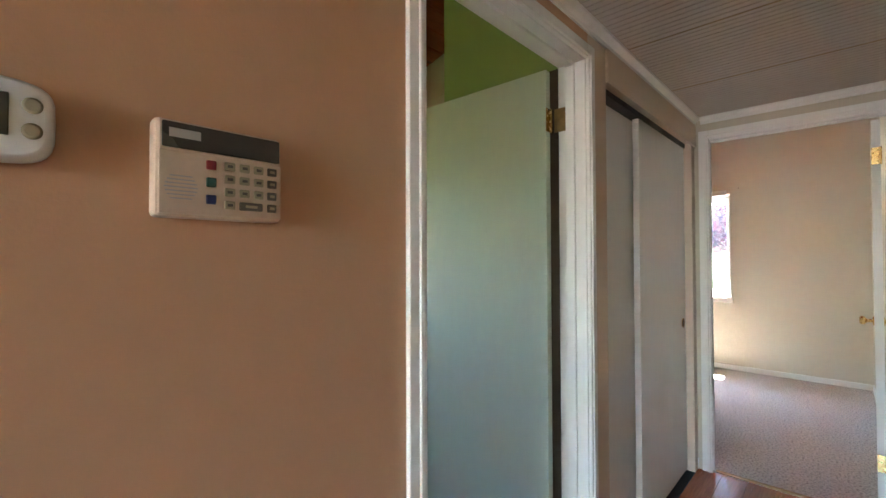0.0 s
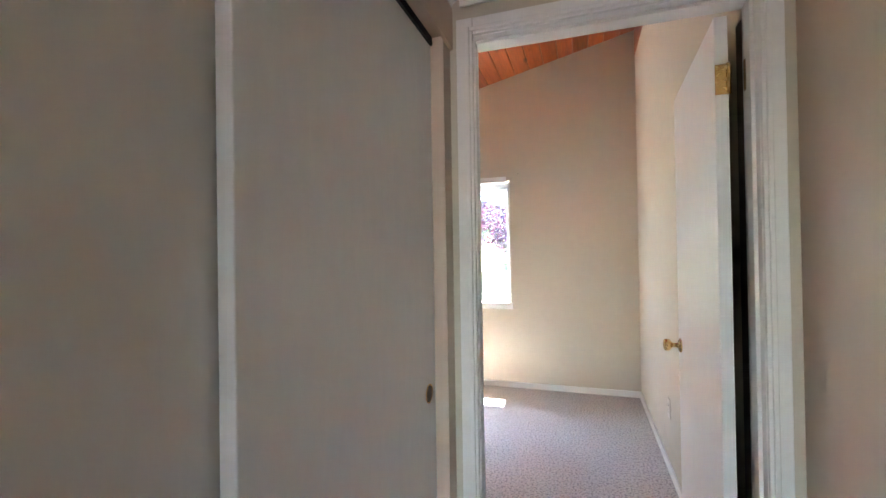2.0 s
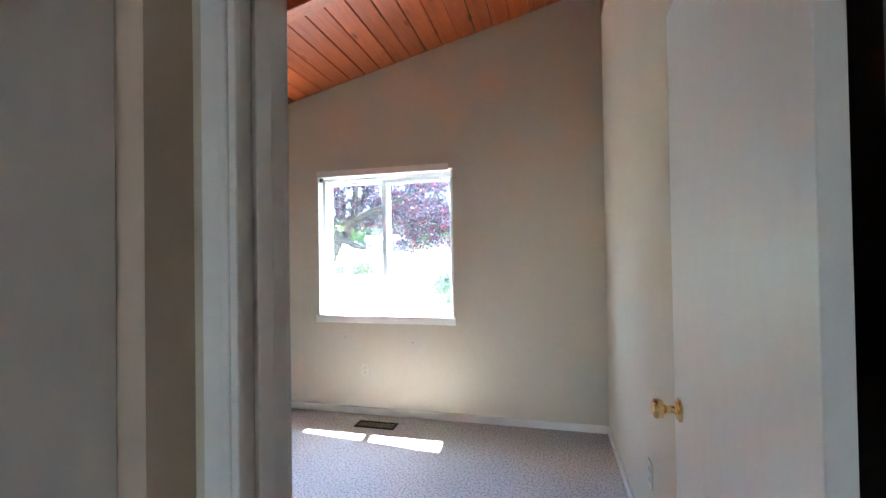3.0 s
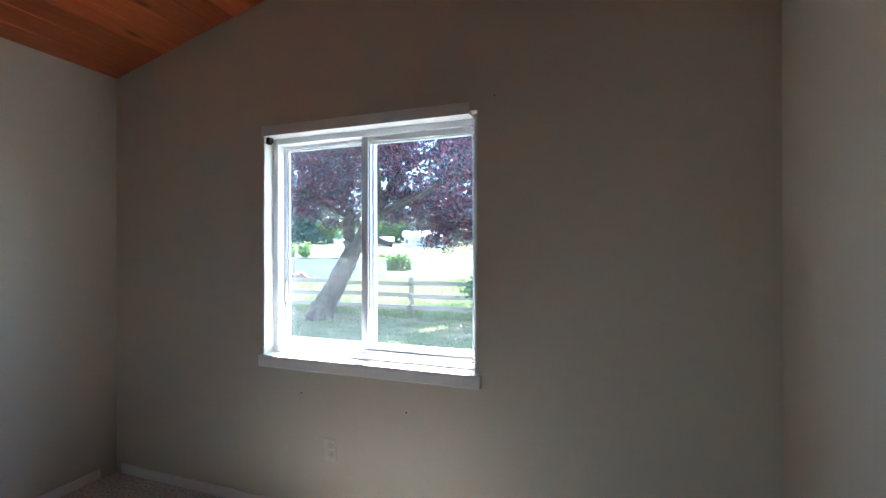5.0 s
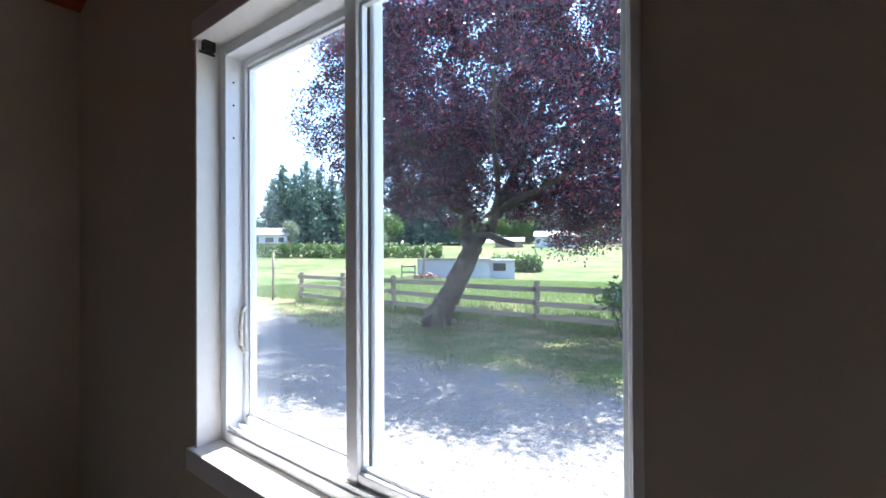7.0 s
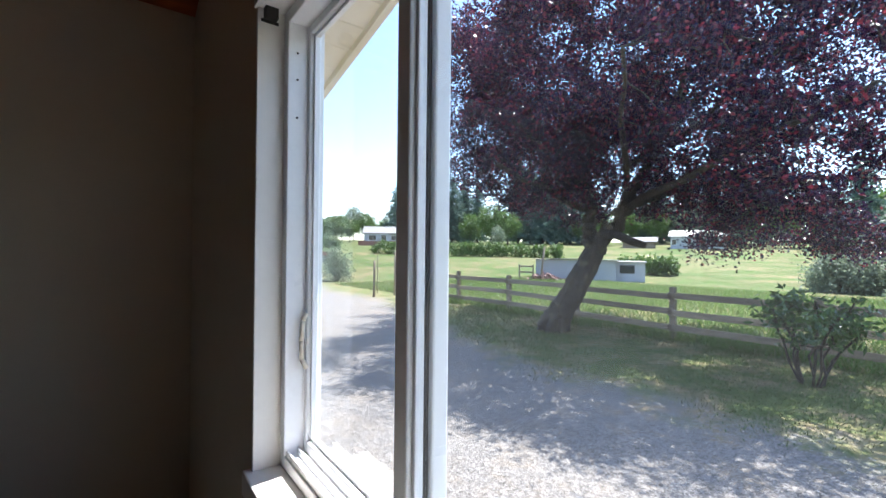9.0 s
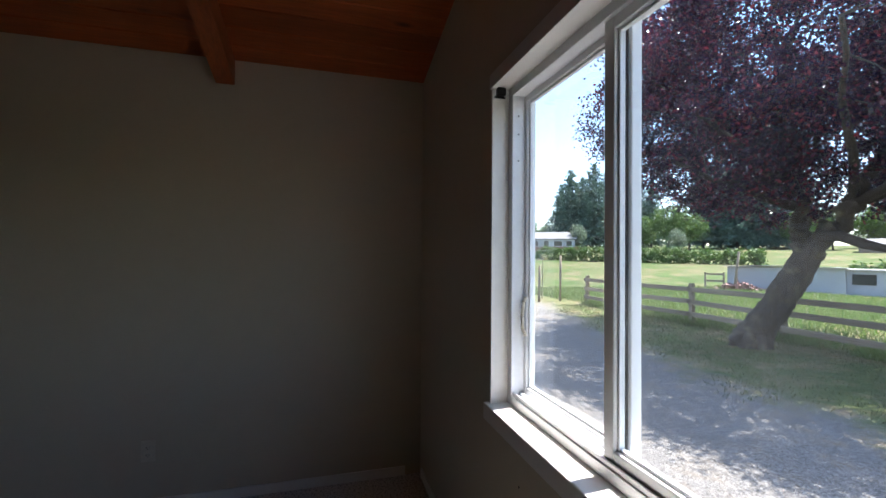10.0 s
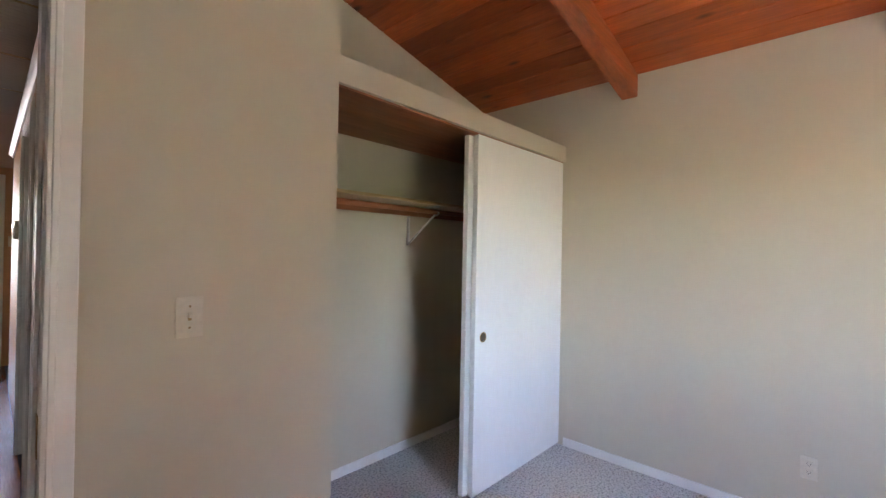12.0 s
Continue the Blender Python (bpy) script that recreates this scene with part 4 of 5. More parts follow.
def mesh_part(name, me, parent, label=""):
    ob = new(name, me)
    ob.parent = parent
    if label:
        ob["label"] = label
    return ob


def limb(bm, pts, r0, r1, n=9, knots=0.0):
    """A bent tapering branch through pts."""
    pts = [Vector(p) for p in pts]
    rings = []
    for i, p in enumerate(pts):
        t = (pts[min(i + 1, len(pts) - 1)] - pts[max(i - 1, 0)]).normalized()
        q = t.to_track_quat("Z", "Y").to_matrix()
        r = r0 + (r1 - r0) * i / (len(pts) - 1)
        ring = []
        for k in range(n):
            a = 2 * math.pi * k / n
            rr = r * (1 + 0.16 * noise.noise(p * 2.3 + Vector((k * 0.7, 0, 0))))
            if knots:
                w = p + q @ Vector((r * math.cos(a), r * math.sin(a), 0))
                rr += r * knots * (0.9 * noise.noise(Vector((w.x * 3.2, w.y * 3.2, w.z * 1.9))) + 0.55 * abs(noise.noise(Vector((w.x * 11, w.y * 11, w.z * 3.5)))))
            ring.append(bm.verts.new(p + q @ Vector((rr * math.cos(a), rr * math.sin(a), 0))))
        rings.append(ring)
    for a, b in zip(rings, rings[1:]):
        for k in range(n):
            bm.faces.new((a[k], a[(k + 1) % n], b[(k + 1) % n], b[k])).smooth = True
    bm.faces.new(rings[0][::-1])
    bm.faces.new(rings[-1])


def bend(p0, p1, k, wob, rs):
    p0, p1 = Vector(p0), Vector(p1)
    out = []
    for i in range(k + 1):
        u = i / k
        w = wob * math.sin(math.pi * u)
        out.append(p0.lerp(p1, u) + Vector((rs.uniform(-w, w), rs.uniform(-w, w), rs.uniform(-w, w) + 0.4 * w)))
    return out


# the purple-leaved plum tree
rs = random.Random(5)
TREE = Vector((-7.0, 11.3, GZ))
plum = holder("plum_tree", TREE, "old leaning plum tree with dark purple leaves beside a rail fence", "tree")
FWD, RGT = Vector((-0.702, 0.712, 0)), Vector((0.712, 0.702, 0))
UP = Vector((0, 0, 1))


def rel(r, u, f=0.0):
    return RGT * r + UP * u + FWD * f


bm = bmesh.new()
STEM = [rel(-0.26, -0.05), rel(-0.10, 0.2), rel(0.03, 0.4), rel(0.13, 0.6), rel(0.24, 0.85), rel(0.37, 1.1), rel(0.52, 1.4), rel(0.66, 1.65), rel(0.76, 1.88), rel(0.86, 2.08)]
fine = []
for a, b in zip(STEM, STEM[1:]):
    fine += [a.lerp(b, i / 5) for i in range(5)]
limb(bm, fine + [STEM[-1]], 0.29, 0.215, 40, 0.42)
for k in range(6):
    a = k * 1.05
    limb(bm, [rel(0.16 * math.cos(a) - 0.08, 0.30, 0.20 * math.sin(a)), rel(0.30 * math.cos(a) - 0.13, 0.06, 0.28 * math.sin(a)), rel(0.42 * math.cos(a) - 0.16, -0.12, 0.40 * math.sin(a))], 0.12, 0.05, 12, 0.2)
part("trunk", bm, OLDBARK, plum, "thick knotty grey trunk with pale lichen")
limbs = []
for a, b, r0, r1 in ((rel(0.76, 1.9), rel(0.68, 3.3, 0.1), 0.20, 0.12), (rel(0.86, 2.0), rel(1.55, 3.1, -0.2), 0.22, 0.14), (rel(0.62, 3.2, 0.1), rel(-0.9, 5.2, 0.3), 0.12, 0.06),
                     (rel(0.62, 3.2, 0.1), rel(0.5, 6.0, 1.4), 0.12, 0.05), (rel(1.40, 3.0, -0.2), rel(2.6, 5.6, -0.6), 0.13, 0.06), (rel(1.40, 3.0, -0.2), rel(4.3, 3.9, -0.8), 0.12, 0.05),
                     (rel(1.35, 2.9, -0.2), rel(2.8, 4.3, 2.2), 0.11, 0.05), (rel(2.4, 4.6, -0.4), rel(5.2, 5.6, 0.6), 0.08, 0.04), (rel(0.6, 3.0), rel(-1.6, 4.0, -0.8), 0.09, 0.04),
                     (rel(3.2, 3.6, -0.6), rel(6.8, 3.6, -0.4), 0.08, 0.03), (rel(0.5, 5.2, 1.0), rel(1.0, 9.0, 1.2), 0.07, 0.03), (rel(2.5, 5.4, -0.5), rel(3.6, 9.0, -0.4), 0.07, 0.03), (rel(-0.8, 5.0, 0.3), rel(-2.2, 6.4, 0.4), 0.06, 0.02), (rel(2.4, 4.4, -0.4), rel(3.4, 5.6, -2.6), 0.07, 0.03), (rel(1.5, 3.0, -0.2), Vector((5.6, -0.6, 4.3)), 0.09, 0.03), (rel(1.5, 3.1, -0.2), Vector((3.2, -2.8, 5.0)), 0.08, 0.03), (rel(2.5, 5.2, -0.5), Vector((6.2, 1.5, 6.6)), 0.06, 0.025)):
    pts = bend(a, b, 12 if r0 > 0.15 else 6, 0.12, rs)
    limbs += pts[1:]
    bm = bmesh.new()
    limb(bm, pts, r0, r1, 14 if r0 > 0.1 else 9, 0.22)
    part("limb", bm, OLDBARK if r0 > 0.15 else BARK, plum)
bm = bmesh.new()
limb(bm, [rel(0.95, 2.38, -0.1), rel(1.25, 2.38, -0.25), rel(1.60, 2.2, -0.35), rel(1.88, 2.12, -0.4)], 0.12, 0.075, 9)
part("stub", bm, BARK, plum, "sawn-off branch stub")
CC = Vector((1.05, 1.6, 6.15))
clumps = []
while len(clumps) < 1750:
    v = Vector((rs.gauss(0, 1), rs.gauss(0, 1), rs.gauss(0, 1))).normalized() * (rs.random() ** 0.33)
    lump = 0.86 + 0.30 * noise.noise(v * 2.2 + Vector((3, 1, 0)))
    p = CC + Vector((v.x * 7.5 * lump, v.y * 5.2 * lump, v.z * 4.7 * lump))
    lat = (p - CC).dot(RGT)
    low = 2.85 - 0.14 * max(0, lat) + 0.12 * max(0, -lat)
    if p.z < low + 0.5 * noise.noise(p * 0.9):
        continue
    if noise.noise(p * 0.8 + Vector((9, 2, 4))) < -0.17 and rs.random() < 0.85:
        continue
    if lat > 1.5 and noise.noise(p * 0.55 + Vector((1, 5, 8))) < 0.03 * (lat - 3.0) - 0.12:
        continue
    clumps.append(p)
# boughs hanging low on the open side
while len(clumps) < 1850:
    p = rel(rs.uniform(3.0, 7.2), rs.uniform(2.0, 3.6), rs.uniform(-1.6, 2.4))
    if noise.noise(p * 0.75 + Vector((2, 7, 1))) > 0.06 - 0.06 * (p.z - 1.75):
        clumps.append(p)
bm = bmesh.new()
clumps.sort(key=lambda p: min((l - p).length for l in limbs))
nodes = list(limbs)
for p in clumps:
    q = min(nodes, key=lambda l: (l - p).length_squared)
    nodes.append(p)
    pts = bend(q, p, 3, 0.10 * min(1.0, (p - q).length), rs)
    for a, b, r in zip(pts, pts[1:], (0.014, 0.010, 0.006)):
        tube(bm, a, b, r, r * 0.7, 5, False)
tagged(part("twigs", bm, BARK, plum), kind="stuff")
pts = []
for p in clumps:
    k = rs.randint(100, 190)
    sp = rs.uniform(0.13, 0.27)
    g = rng.normal(size=(k, 3)) * (sp, sp, sp * 0.7)
    pts.append(g + np.array(p))
mesh_part("crown", quads("crown", np.concatenate(pts), 0.090, 0.054, PLUM, 0.3), plum, "crown of small dark purple leaves")

# rail fence
fence = holder("rail_fence", (-5, 12.65, GZ), "weathered three-rail wooden fence along the meadow", "fence")
FY = 12.65
post_x = [-15.1 + 2.55 * i for i in range(9)]
for px in post_x:
    bm = bmesh.new()
    h = 1.16 + rs.uniform(-0.04, 0.05)
    box(bm, px - 0.06, px + 0.06, FY - 0.06, FY + 0.06, GZ - 0.1, GZ + h, 0.012)
    bmesh.ops.rotate(bm, cent=(px, FY, GZ), matrix=Euler((radians(rs.uniform(-1.5, 1.5)), radians(rs.uniform(-1.5, 1.5)), 0)).to_matrix(), verts=bm.verts)
    wpart("post", bm, FENCEWOOD, fence)
for a, b in zip(post_x, post_x[1:]):
    for h in (0.26, 0.62, 0.98):
        bm = bmesh.new()
        z0, z1 = h + rs.uniform(-0.03, 0.03), h + rs.uniform(-0.03, 0.03)
        vs = box(bm, a - 0.08, b + 0.02, FY - 0.105, FY - 0.064, GZ - 0.065, GZ + 0.07, 0.005)
        for v in bm.verts:
            u = (v.co.x - a) / (b - a)
            v.co.z += z0 + (z1 - z0) * u - 0.012 * math.sin(math.pi * u)
        wpart("rail", bm, FENCEWOOD, fence)
for x, y, h, r in ((-16.24, 11.1, 1.5, 0.06), (-16.4, 12.2, 1.95, 0.055), (-17.6, 12.0, 1.9, 0.022)):
    bm = bmesh.new()
    limb(bm, [(x, y, GZ - 0.1), (x + 0.02, y, GZ + h * 0.5), (x - 0.02, y + 0.03, GZ + h)], r, r * 0.85, 8)
    thing("wooden_post", bm, FENCEWOOD, "weathered single wooden post in the grass", "post")


def at_dir(az, d):
    """A place d metres off in the heading az (degrees left of +y)."""
    x, y = -0.48 - math.sin(radians(az)) * d, 2.75 + math.cos(radians(az)) * d
    return Vector((x, y, ground_z(x, y)))


# ---- shrubs near the fence ----


def shrub(name, at, radius, height, count, leaf, wide, mat, label, stems=9, seed=1, droop=0.2):
    r2 = random.Random(seed)
    s = holder(name, at, label, "shrub")
    bm = bmesh.new()
    tips = []
    for i in range(stems):
        a = 2 * math.pi * (i + r2.random()) / stems
        rr = radius * r2.uniform(0.35, 0.9)
        tip = Vector((rr * math.cos(a), rr * math.sin(a), height * r2.uniform(0.62, 0.95)))
        base = Vector((0.12 * math.cos(a), 0.12 * math.sin(a), -0.05))
        pts = bend(base, tip, 4, 0.10, r2)
        for p, q in zip(pts, pts[1:]):
            tube(bm, p, q, 0.02, 0.016, 6, False)
        tips += [pts[-1], pts[-2].lerp(pts[-1], 0.5)]
        for k in range(3):
            t2 = pts[3] + Vector((r2.uniform(-1, 1), r2.uniform(-1, 1), r2.uniform(-0.2, 0.6))) * radius * 0.35
            tube(bm, pts[3], t2, 0.012, 0.008, 5, False)
            tips.append(t2)
    tagged(part("stems", bm, BARK, s), kind="stuff")
    c = []
    for t in tips:
        k = max(6, count // len(tips))
        c.append(np.array(t) + rng.normal(size=(k, 3)) * (radius * 0.13, radius * 0.13, height * 0.05))
    mesh_part("foliage", quads("foliage", np.concatenate(c), leaf, wide, mat, droop), s)
    return s


shrub("rhododendron", Vector((-2.1, 10.9, GZ)), 0.85, 1.35, 1000, 0.15, 0.055, SHRUBLEAF, "broad-leaved evergreen shrub with bare stems", 10, 3)
shrub("sapling", Vector((0.3, 11.6, GZ)), 0.7, 2.0, 1600, 0.09, 0.05, GREENLEAF, "bright green leafy sapling by the fence", 6, 4, -0.1)


def clump_bush(name, at, rx, ry, h, n_clump, leaf, mat, label, category="shrub", seed=1, group=""):
    """A dense rounded bush with an uneven outline."""
    r2 = random.Random(seed)
    s = holder(name, at, label, category, group)
    bm = bmesh.new()
    c = []
    for i in range(n_clump):
        a, u = r2.uniform(0, 2 * math.pi), r2.random() ** 0.5
        x, y = rx * u * math.cos(a), ry * u * math.sin(a)
        top = h * math.sqrt(max(0.05, 1 - 0.8 * u * u)) * r2.uniform(0.75, 1.12)
        z = top * r2.uniform(0.12, 1.0) ** 0.7
        sp = 0.14 * h
        c.append(np.array((x, y, z)) + rng.normal(size=(60, 3)) * sp)
        if i < 14:
            tube(bm, (x * 0.2, y * 0.2, -0.1), (x, y, z), 0.05, 0.02, 5, False)
    tagged(part("stems", bm, BARK, s), kind="stuff")
    pts = np.concatenate(c)
    pts[:, 2] = np.maximum(pts[:, 2], 0.02)
    mesh_part("foliage", quads("foliage", pts, leaf, leaf * 0.6, mat), s)
    return s


for i, (az, d, rx, h, m) in enumerate(((9.0, 33, 1.4, 2.4, PALELEAF), (5.4, 36, 2.2, 4.0, PALELEAF), (1.6, 34, 2.3, 4.4, PALELEAF), (-2.4, 32, 2.6, 4.7, PALELEAF), (-6.5, 30, 3.0, 5.2, GREENLEAF), (3.2, 25, 1.1, 1.0, PALELEAF), (-0.6, 42, 3.0, 6.2, PALELEAF))):
    clump_bush("willow_shrub", at_dir(az, d), rx, rx * 0.8, h, 190, 0.19, m, "tall grey-green shrub at the edge of the meadow", seed=20 + i, group="shrubs at the meadow's edge")
clump_bush("garden_bush", at_dir(67.0, 29), 0.85, 0.85, 2.1, 60, 0.13, PALELEAF, "pale grey-green bush beside the gravel drive", seed=40)


def hedge_row(az0, d0, az1, d1, h, depth, n, mat, label, seed):
    a, b = at_dir(az0, d0), at_dir(az1, d1)
    r2 = random.Random(seed)
    s = holder("hedge", a, label, "hedge")
    bm = bmesh.new()
    c = []
    for i in range(n):
        u = r2.random()
        p = a.lerp(b, u) - a
        nrm = Vector((-(b - a).y, (b - a).x, 0)).normalized()
        hh = h * (0.9 + 0.15 * noise.noise(Vector((u * (b - a).length * 0.35, seed, 0))))
        p = p + nrm * r2.uniform(-depth / 2, depth / 2) + UP * hh * r2.uniform(0.05, 0.95)
        c.append(np.array(p) + rng.normal(size=(20, 3)) * 0.2)
        if i % 25 == 0:
            tube(bm, p * 1.0 - UP * p.z + UP * (ground_z(*(a + p).xy) - a.z - 0.1), p, 0.05, 0.03, 5, False)
    tagged(part("stems", bm, BARK, s), kind="stuff")
    mesh_part("foliage", quads("foliage", np.concatenate(c), 0.34, 0.22, mat), s)


hedge_row(62, 72, 37, 66, 2.2, 1.6, 620, GREENLEAF, "long clipped green hedge across the meadow", 1)
hedge_row(30.0, 41, 24.0, 40, 1.5, 1.4, 160, GREENLEAF, "short green hedge in the meadow", 2)

# ---- far trees ----


def conifer(at, h, label):
    t = holder("fir_tree", at, label, "tree", "far fir trees")
    bm = bmesh.new()
    limb(bm, [(0, 0, -0.3), (0, 0, h * 0.5), (0, 0, h * 0.97)], h * 0.016, 0.04, 7)
    part("trunk", bm, BARK, t)
    c = []
    r2 = random.Random(int(h * 10))
    z = h * 0.10
    while z < h * 0.99:
        u = z / h
        rad = h * (0.30 + 0.05 * r2.random()) * (1 - u) ** 0.62 + 0.2
        k = max(5, int(11 * (1 - u) + 5))
        for i in range(k):
            a = r2.uniform(0, 2 * math.pi)
            reach = rad * r2.uniform(0.6, 1.12)
            m = max(3, int(reach * 6))
            for j in range(m):
                f = (j + 0.5) / m
                c.append((reach * f * math.cos(a) + r2.gauss(0, 0.18), reach * f * math.sin(a) + r2.gauss(0, 0.18), z - 0.28 * reach * f + r2.gauss(0, 0.15)))
        z += h * 0.026
    mesh_part("crown", quads("crown", np.array(c), 0.85, 0.40, CONIFER, 0.5), t)
    return t


def broadleaf(at, h, mat, label, seed):
    t = holder("broadleaf_tree", at, label, "tree", "far broad-leaved trees")
    r2 = random.Random(seed)
    bm = bmesh.new()
    limb(bm, [(0, 0, -0.3), (0.1, 0, h * 0.25), (0, 0.1, h * 0.6)], h * 0.025, h * 0.01, 8)
    c = []
    for i in range(110):
        v = Vector((r2.gauss(0, 1), r2.gauss(0, 1), r2.gauss(0, 1))).normalized() * r2.random() ** 0.4
        p = Vector((v.x * h * 0.36, v.y * h * 0.36, h * 0.58 + v.z * h * 0.38))
        if i % 6 == 0:
            tube(bm, (0, 0, h * 0.3), p, h * 0.007, h * 0.003, 5, False)
        c.append(np.array(p) + rng.normal(size=(28, 3)) * h * 0.055)
    part("trunk", bm, BARK, t)
    mesh_part("crown", quads("crown", np.concatenate(c), h * 0.055, h * 0.036, mat), t)
    return t


fir = conifer(at_dir(57.5, 118), 21.0, "tall dark fir tree beyond the meadow")
for az, d, k in ((56.0, 122, 0.92), (54.6, 116, 1.05), (53.0, 121, 1.0), (51.4, 118, 0.88), (49.8, 124, 0.9), (48.0, 120, 0.8), (42.6, 112, 1.0), (41.0, 115, 1.05), (39.4, 110, 0.98), (37.6, 116, 1.0), (36.0, 112, 0.92), (34.0, 120, 0.95),
                 (27.5, 120, 0.75), (25.5, 126, 0.8), (23.0, 118, 0.75), (20.5, 124, 0.85), (17.5, 116, 0.9), (14.5, 118, 1.0), (2.6, 62, 0.82), (0.2, 58, 0.80), (-3.5, 60, 0.85), (69.5, 150, 0.55), (8.0, 70, 0.6), (58.6, 126, 0.86)):
    copy_thing(fir, Matrix.Translation(at_dir(az, d)) @ pose(0, 0, 0, 0, 0, az * 37) @ Matrix.Diagonal((k, k, k, 1)))
bright = broadleaf(at_dir(46.2, 95), 9.5, GREENLEAF, "bright green broad-leaved tree", 1)
for az, d, k in ((44.0, 98, 0.85), (49.0, 100, 0.8), (70.5, 120, 0.75), (66.0, 130, 0.8), (63.0, 135, 0.9), (31.5, 105, 0.8), (29.0, 112, 0.85), (34.5, 108, 0.8), (26.0, 114, 0.9), (23.8, 120, 1.0), (19.5, 110, 0.9), (16.0, 104, 0.9), (13.0, 98, 0.9), (10.0, 92, 1.0), (7.0, 88, 1.0), (60.5, 128, 0.7), (68.6, 100, 0.62), (67.6, 112, 0.7), (71.5, 125, 0.6), (66.8, 105, 0.7), (68.9, 72, 0.28), (67.9, 75, 0.3), (66.9, 74, 0.3), (65.0, 110, 0.65), (62.4, 118, 0.6)):
    copy_thing(bright, Matrix.Translation(at_dir(az, d)) @ pose(0, 0, 0, 0, 0, az * 53) @ Matrix.Diagonal((k, k, k, 1)))
pale = broadleaf(at_dir(73.5, 140), 13.5, PALELEAF, "tall pale grey-green tree", 2)
for az, d, k in ((56.6, 98, 0.44), (64.5, 140, 0.8), (75.5, 132, 0.6), (22.0, 108, 0.7), (18.5, 104, 0.65), (45.2, 88, 0.35)):
    copy_thing(pale, Matrix.Translation(at_dir(az, d)) @ pose(0, 0, 0, 0, 0, az * 71) @ Matrix.Diagonal((k * 0.8, k * 0.8, k, 1)))

# ---- buildings in the distance ----
SIDING = material("grey_siding", (0.40, 0.42, 0.46), 0.7, var=0.06, scale=1, fine=3, fine_var=0.05)
WHITESIDING = material("white_sheet_metal", (0.38, 0.39, 0.42), 0.5, var=0.08, scale=0.6, fine=5, fine_var=0.06)
ROOFING = material("grey_roofing", (0.22, 0.21, 0.21), 0.8, var=0.15, scale=1.5, fine=12, fine_var=0.15)
TINROOF = material("pale_tin_roof", (0.42, 0.39, 0.35), 0.5, var=0.12, scale=0.8, fine=8, fine_var=0.1)
DARKGLASS = material("dark_window_glass", (0.03, 0.035, 0.04), 0.08, bump=0.0)
BRICKRED = material("reddish_boards", (0.24, 0.11, 0.08), 0.8)


def house(name, at, turn, w, d, h, rise, mats, windows, label, over=0.4):
    o = holder(name, Matrix.Translation(at) @ pose(0, 0, 0, 0, 0, turn), label, "building")
    bm = bmesh.new()
    box(bm, -w / 2, w / 2, -d / 2, d / 2, -0.8, h)
    pts = [(-w / 2, -d / 2, h), (-w / 2, d / 2, h), (-w / 2, 0, h + rise), (w / 2, -d / 2, h), (w / 2, d / 2, h), (w / 2, 0, h + rise)]
    v = [bm.verts.new(p) for p in pts]
    for f in ((0, 1, 2), (3, 5, 4), (0, 2, 5, 3), (1, 4, 5, 2)):
        bm.faces.new([v[i] for i in f])
    part("wall", bm, mats[0], o)
    bm = bmesh.new()
    k = rise / (d / 2)
    for s in (-1, 1):
        e = d / 2 + over
        q = [(-w / 2 - over, 0, h + rise + 0.02), (w / 2 + over, 0, h + rise + 0.02), (w / 2 + over, s * e, h - k * over + 0.02), (-w / 2 - over, s * e, h - k * over + 0.02)]
        a = [bm.verts.new(p) for p in q]
        b = [bm.verts.new((p[0], p[1], p[2] + 0.16)) for p in q]
        bm.faces.new(a)
        bm.faces.new(b[::-1])
        for i in range(4):
            bm.faces.new((a[i], a[(i + 1) % 4], b[(i + 1) % 4], b[i]))
    part("roof", bm, mats[1], o)
    for x0, x1, z0, z1 in windows:
        bm = bmesh.new()
        for a, b, c, e in ((x0 - 0.08, x1 + 0.08, z0 - 0.08, z0), (x0 - 0.08, x1 + 0.08, z1, z1 + 0.08), (x0 - 0.08, x0, z0, z1), (x1, x1 + 0.08, z0, z1)):
            box(bm, a, b, -d / 2 - 0.05, -d / 2 + 0.02, c, e)
        wn_ = part("window", bm, VINYL, o)
        bm = bmesh.new()
        box(bm, x0, x1, -d / 2 - 0.02, -d / 2 + 0.01, z0, z1)
        part("pane", bm, DARKGLASS, wn_)
    return o


farm = house("farmhouse", at_dir(60.0, 100), 58, 10.5, 7, 2.5, 1.5, (SIDING, ROOFING), ((-4.2, -2.6, 0.9, 2.0), (-1.4, -0.3, 0.2, 2.1), (0.8, 2.6, 0.9, 2.0), (3.4, 4.6, 0.9, 2.0)), "single-storey grey house beyond the meadow")
bm = bmesh.new()
for i in range(12):
    box(bm, -6.4 + i * 1.05, -5.4 + i * 1.05, -5.0, -4.9, -0.6, 0.75)
part("garden_fence", bm, BRICKRED, farm, "low reddish board fence")
house("barn", at_dir(75.0, 105), 76, 9, 9, 3.4, 1.7, (SIDING, ROOFING), ((-3.2, -0.6, 0.2, 2.0), (1.2, 3.4, 0.2, 2.0)), "blue-grey barn behind the drive")
house("white_barn", at_dir(21.6, 96), 20, 9, 6, 2.2, 1.1, (WHITESIDING, TINROOF), ((-4.3, -3.5, 0.6, 1.6),), "low white barn at the far side of the field")
house("low_outbuilding", at_dir(27.8, 96), 26, 6, 4, 1.2, 0.8, (FENCEWOOD, ROOFING), (), "low weathered outbuilding in the field")

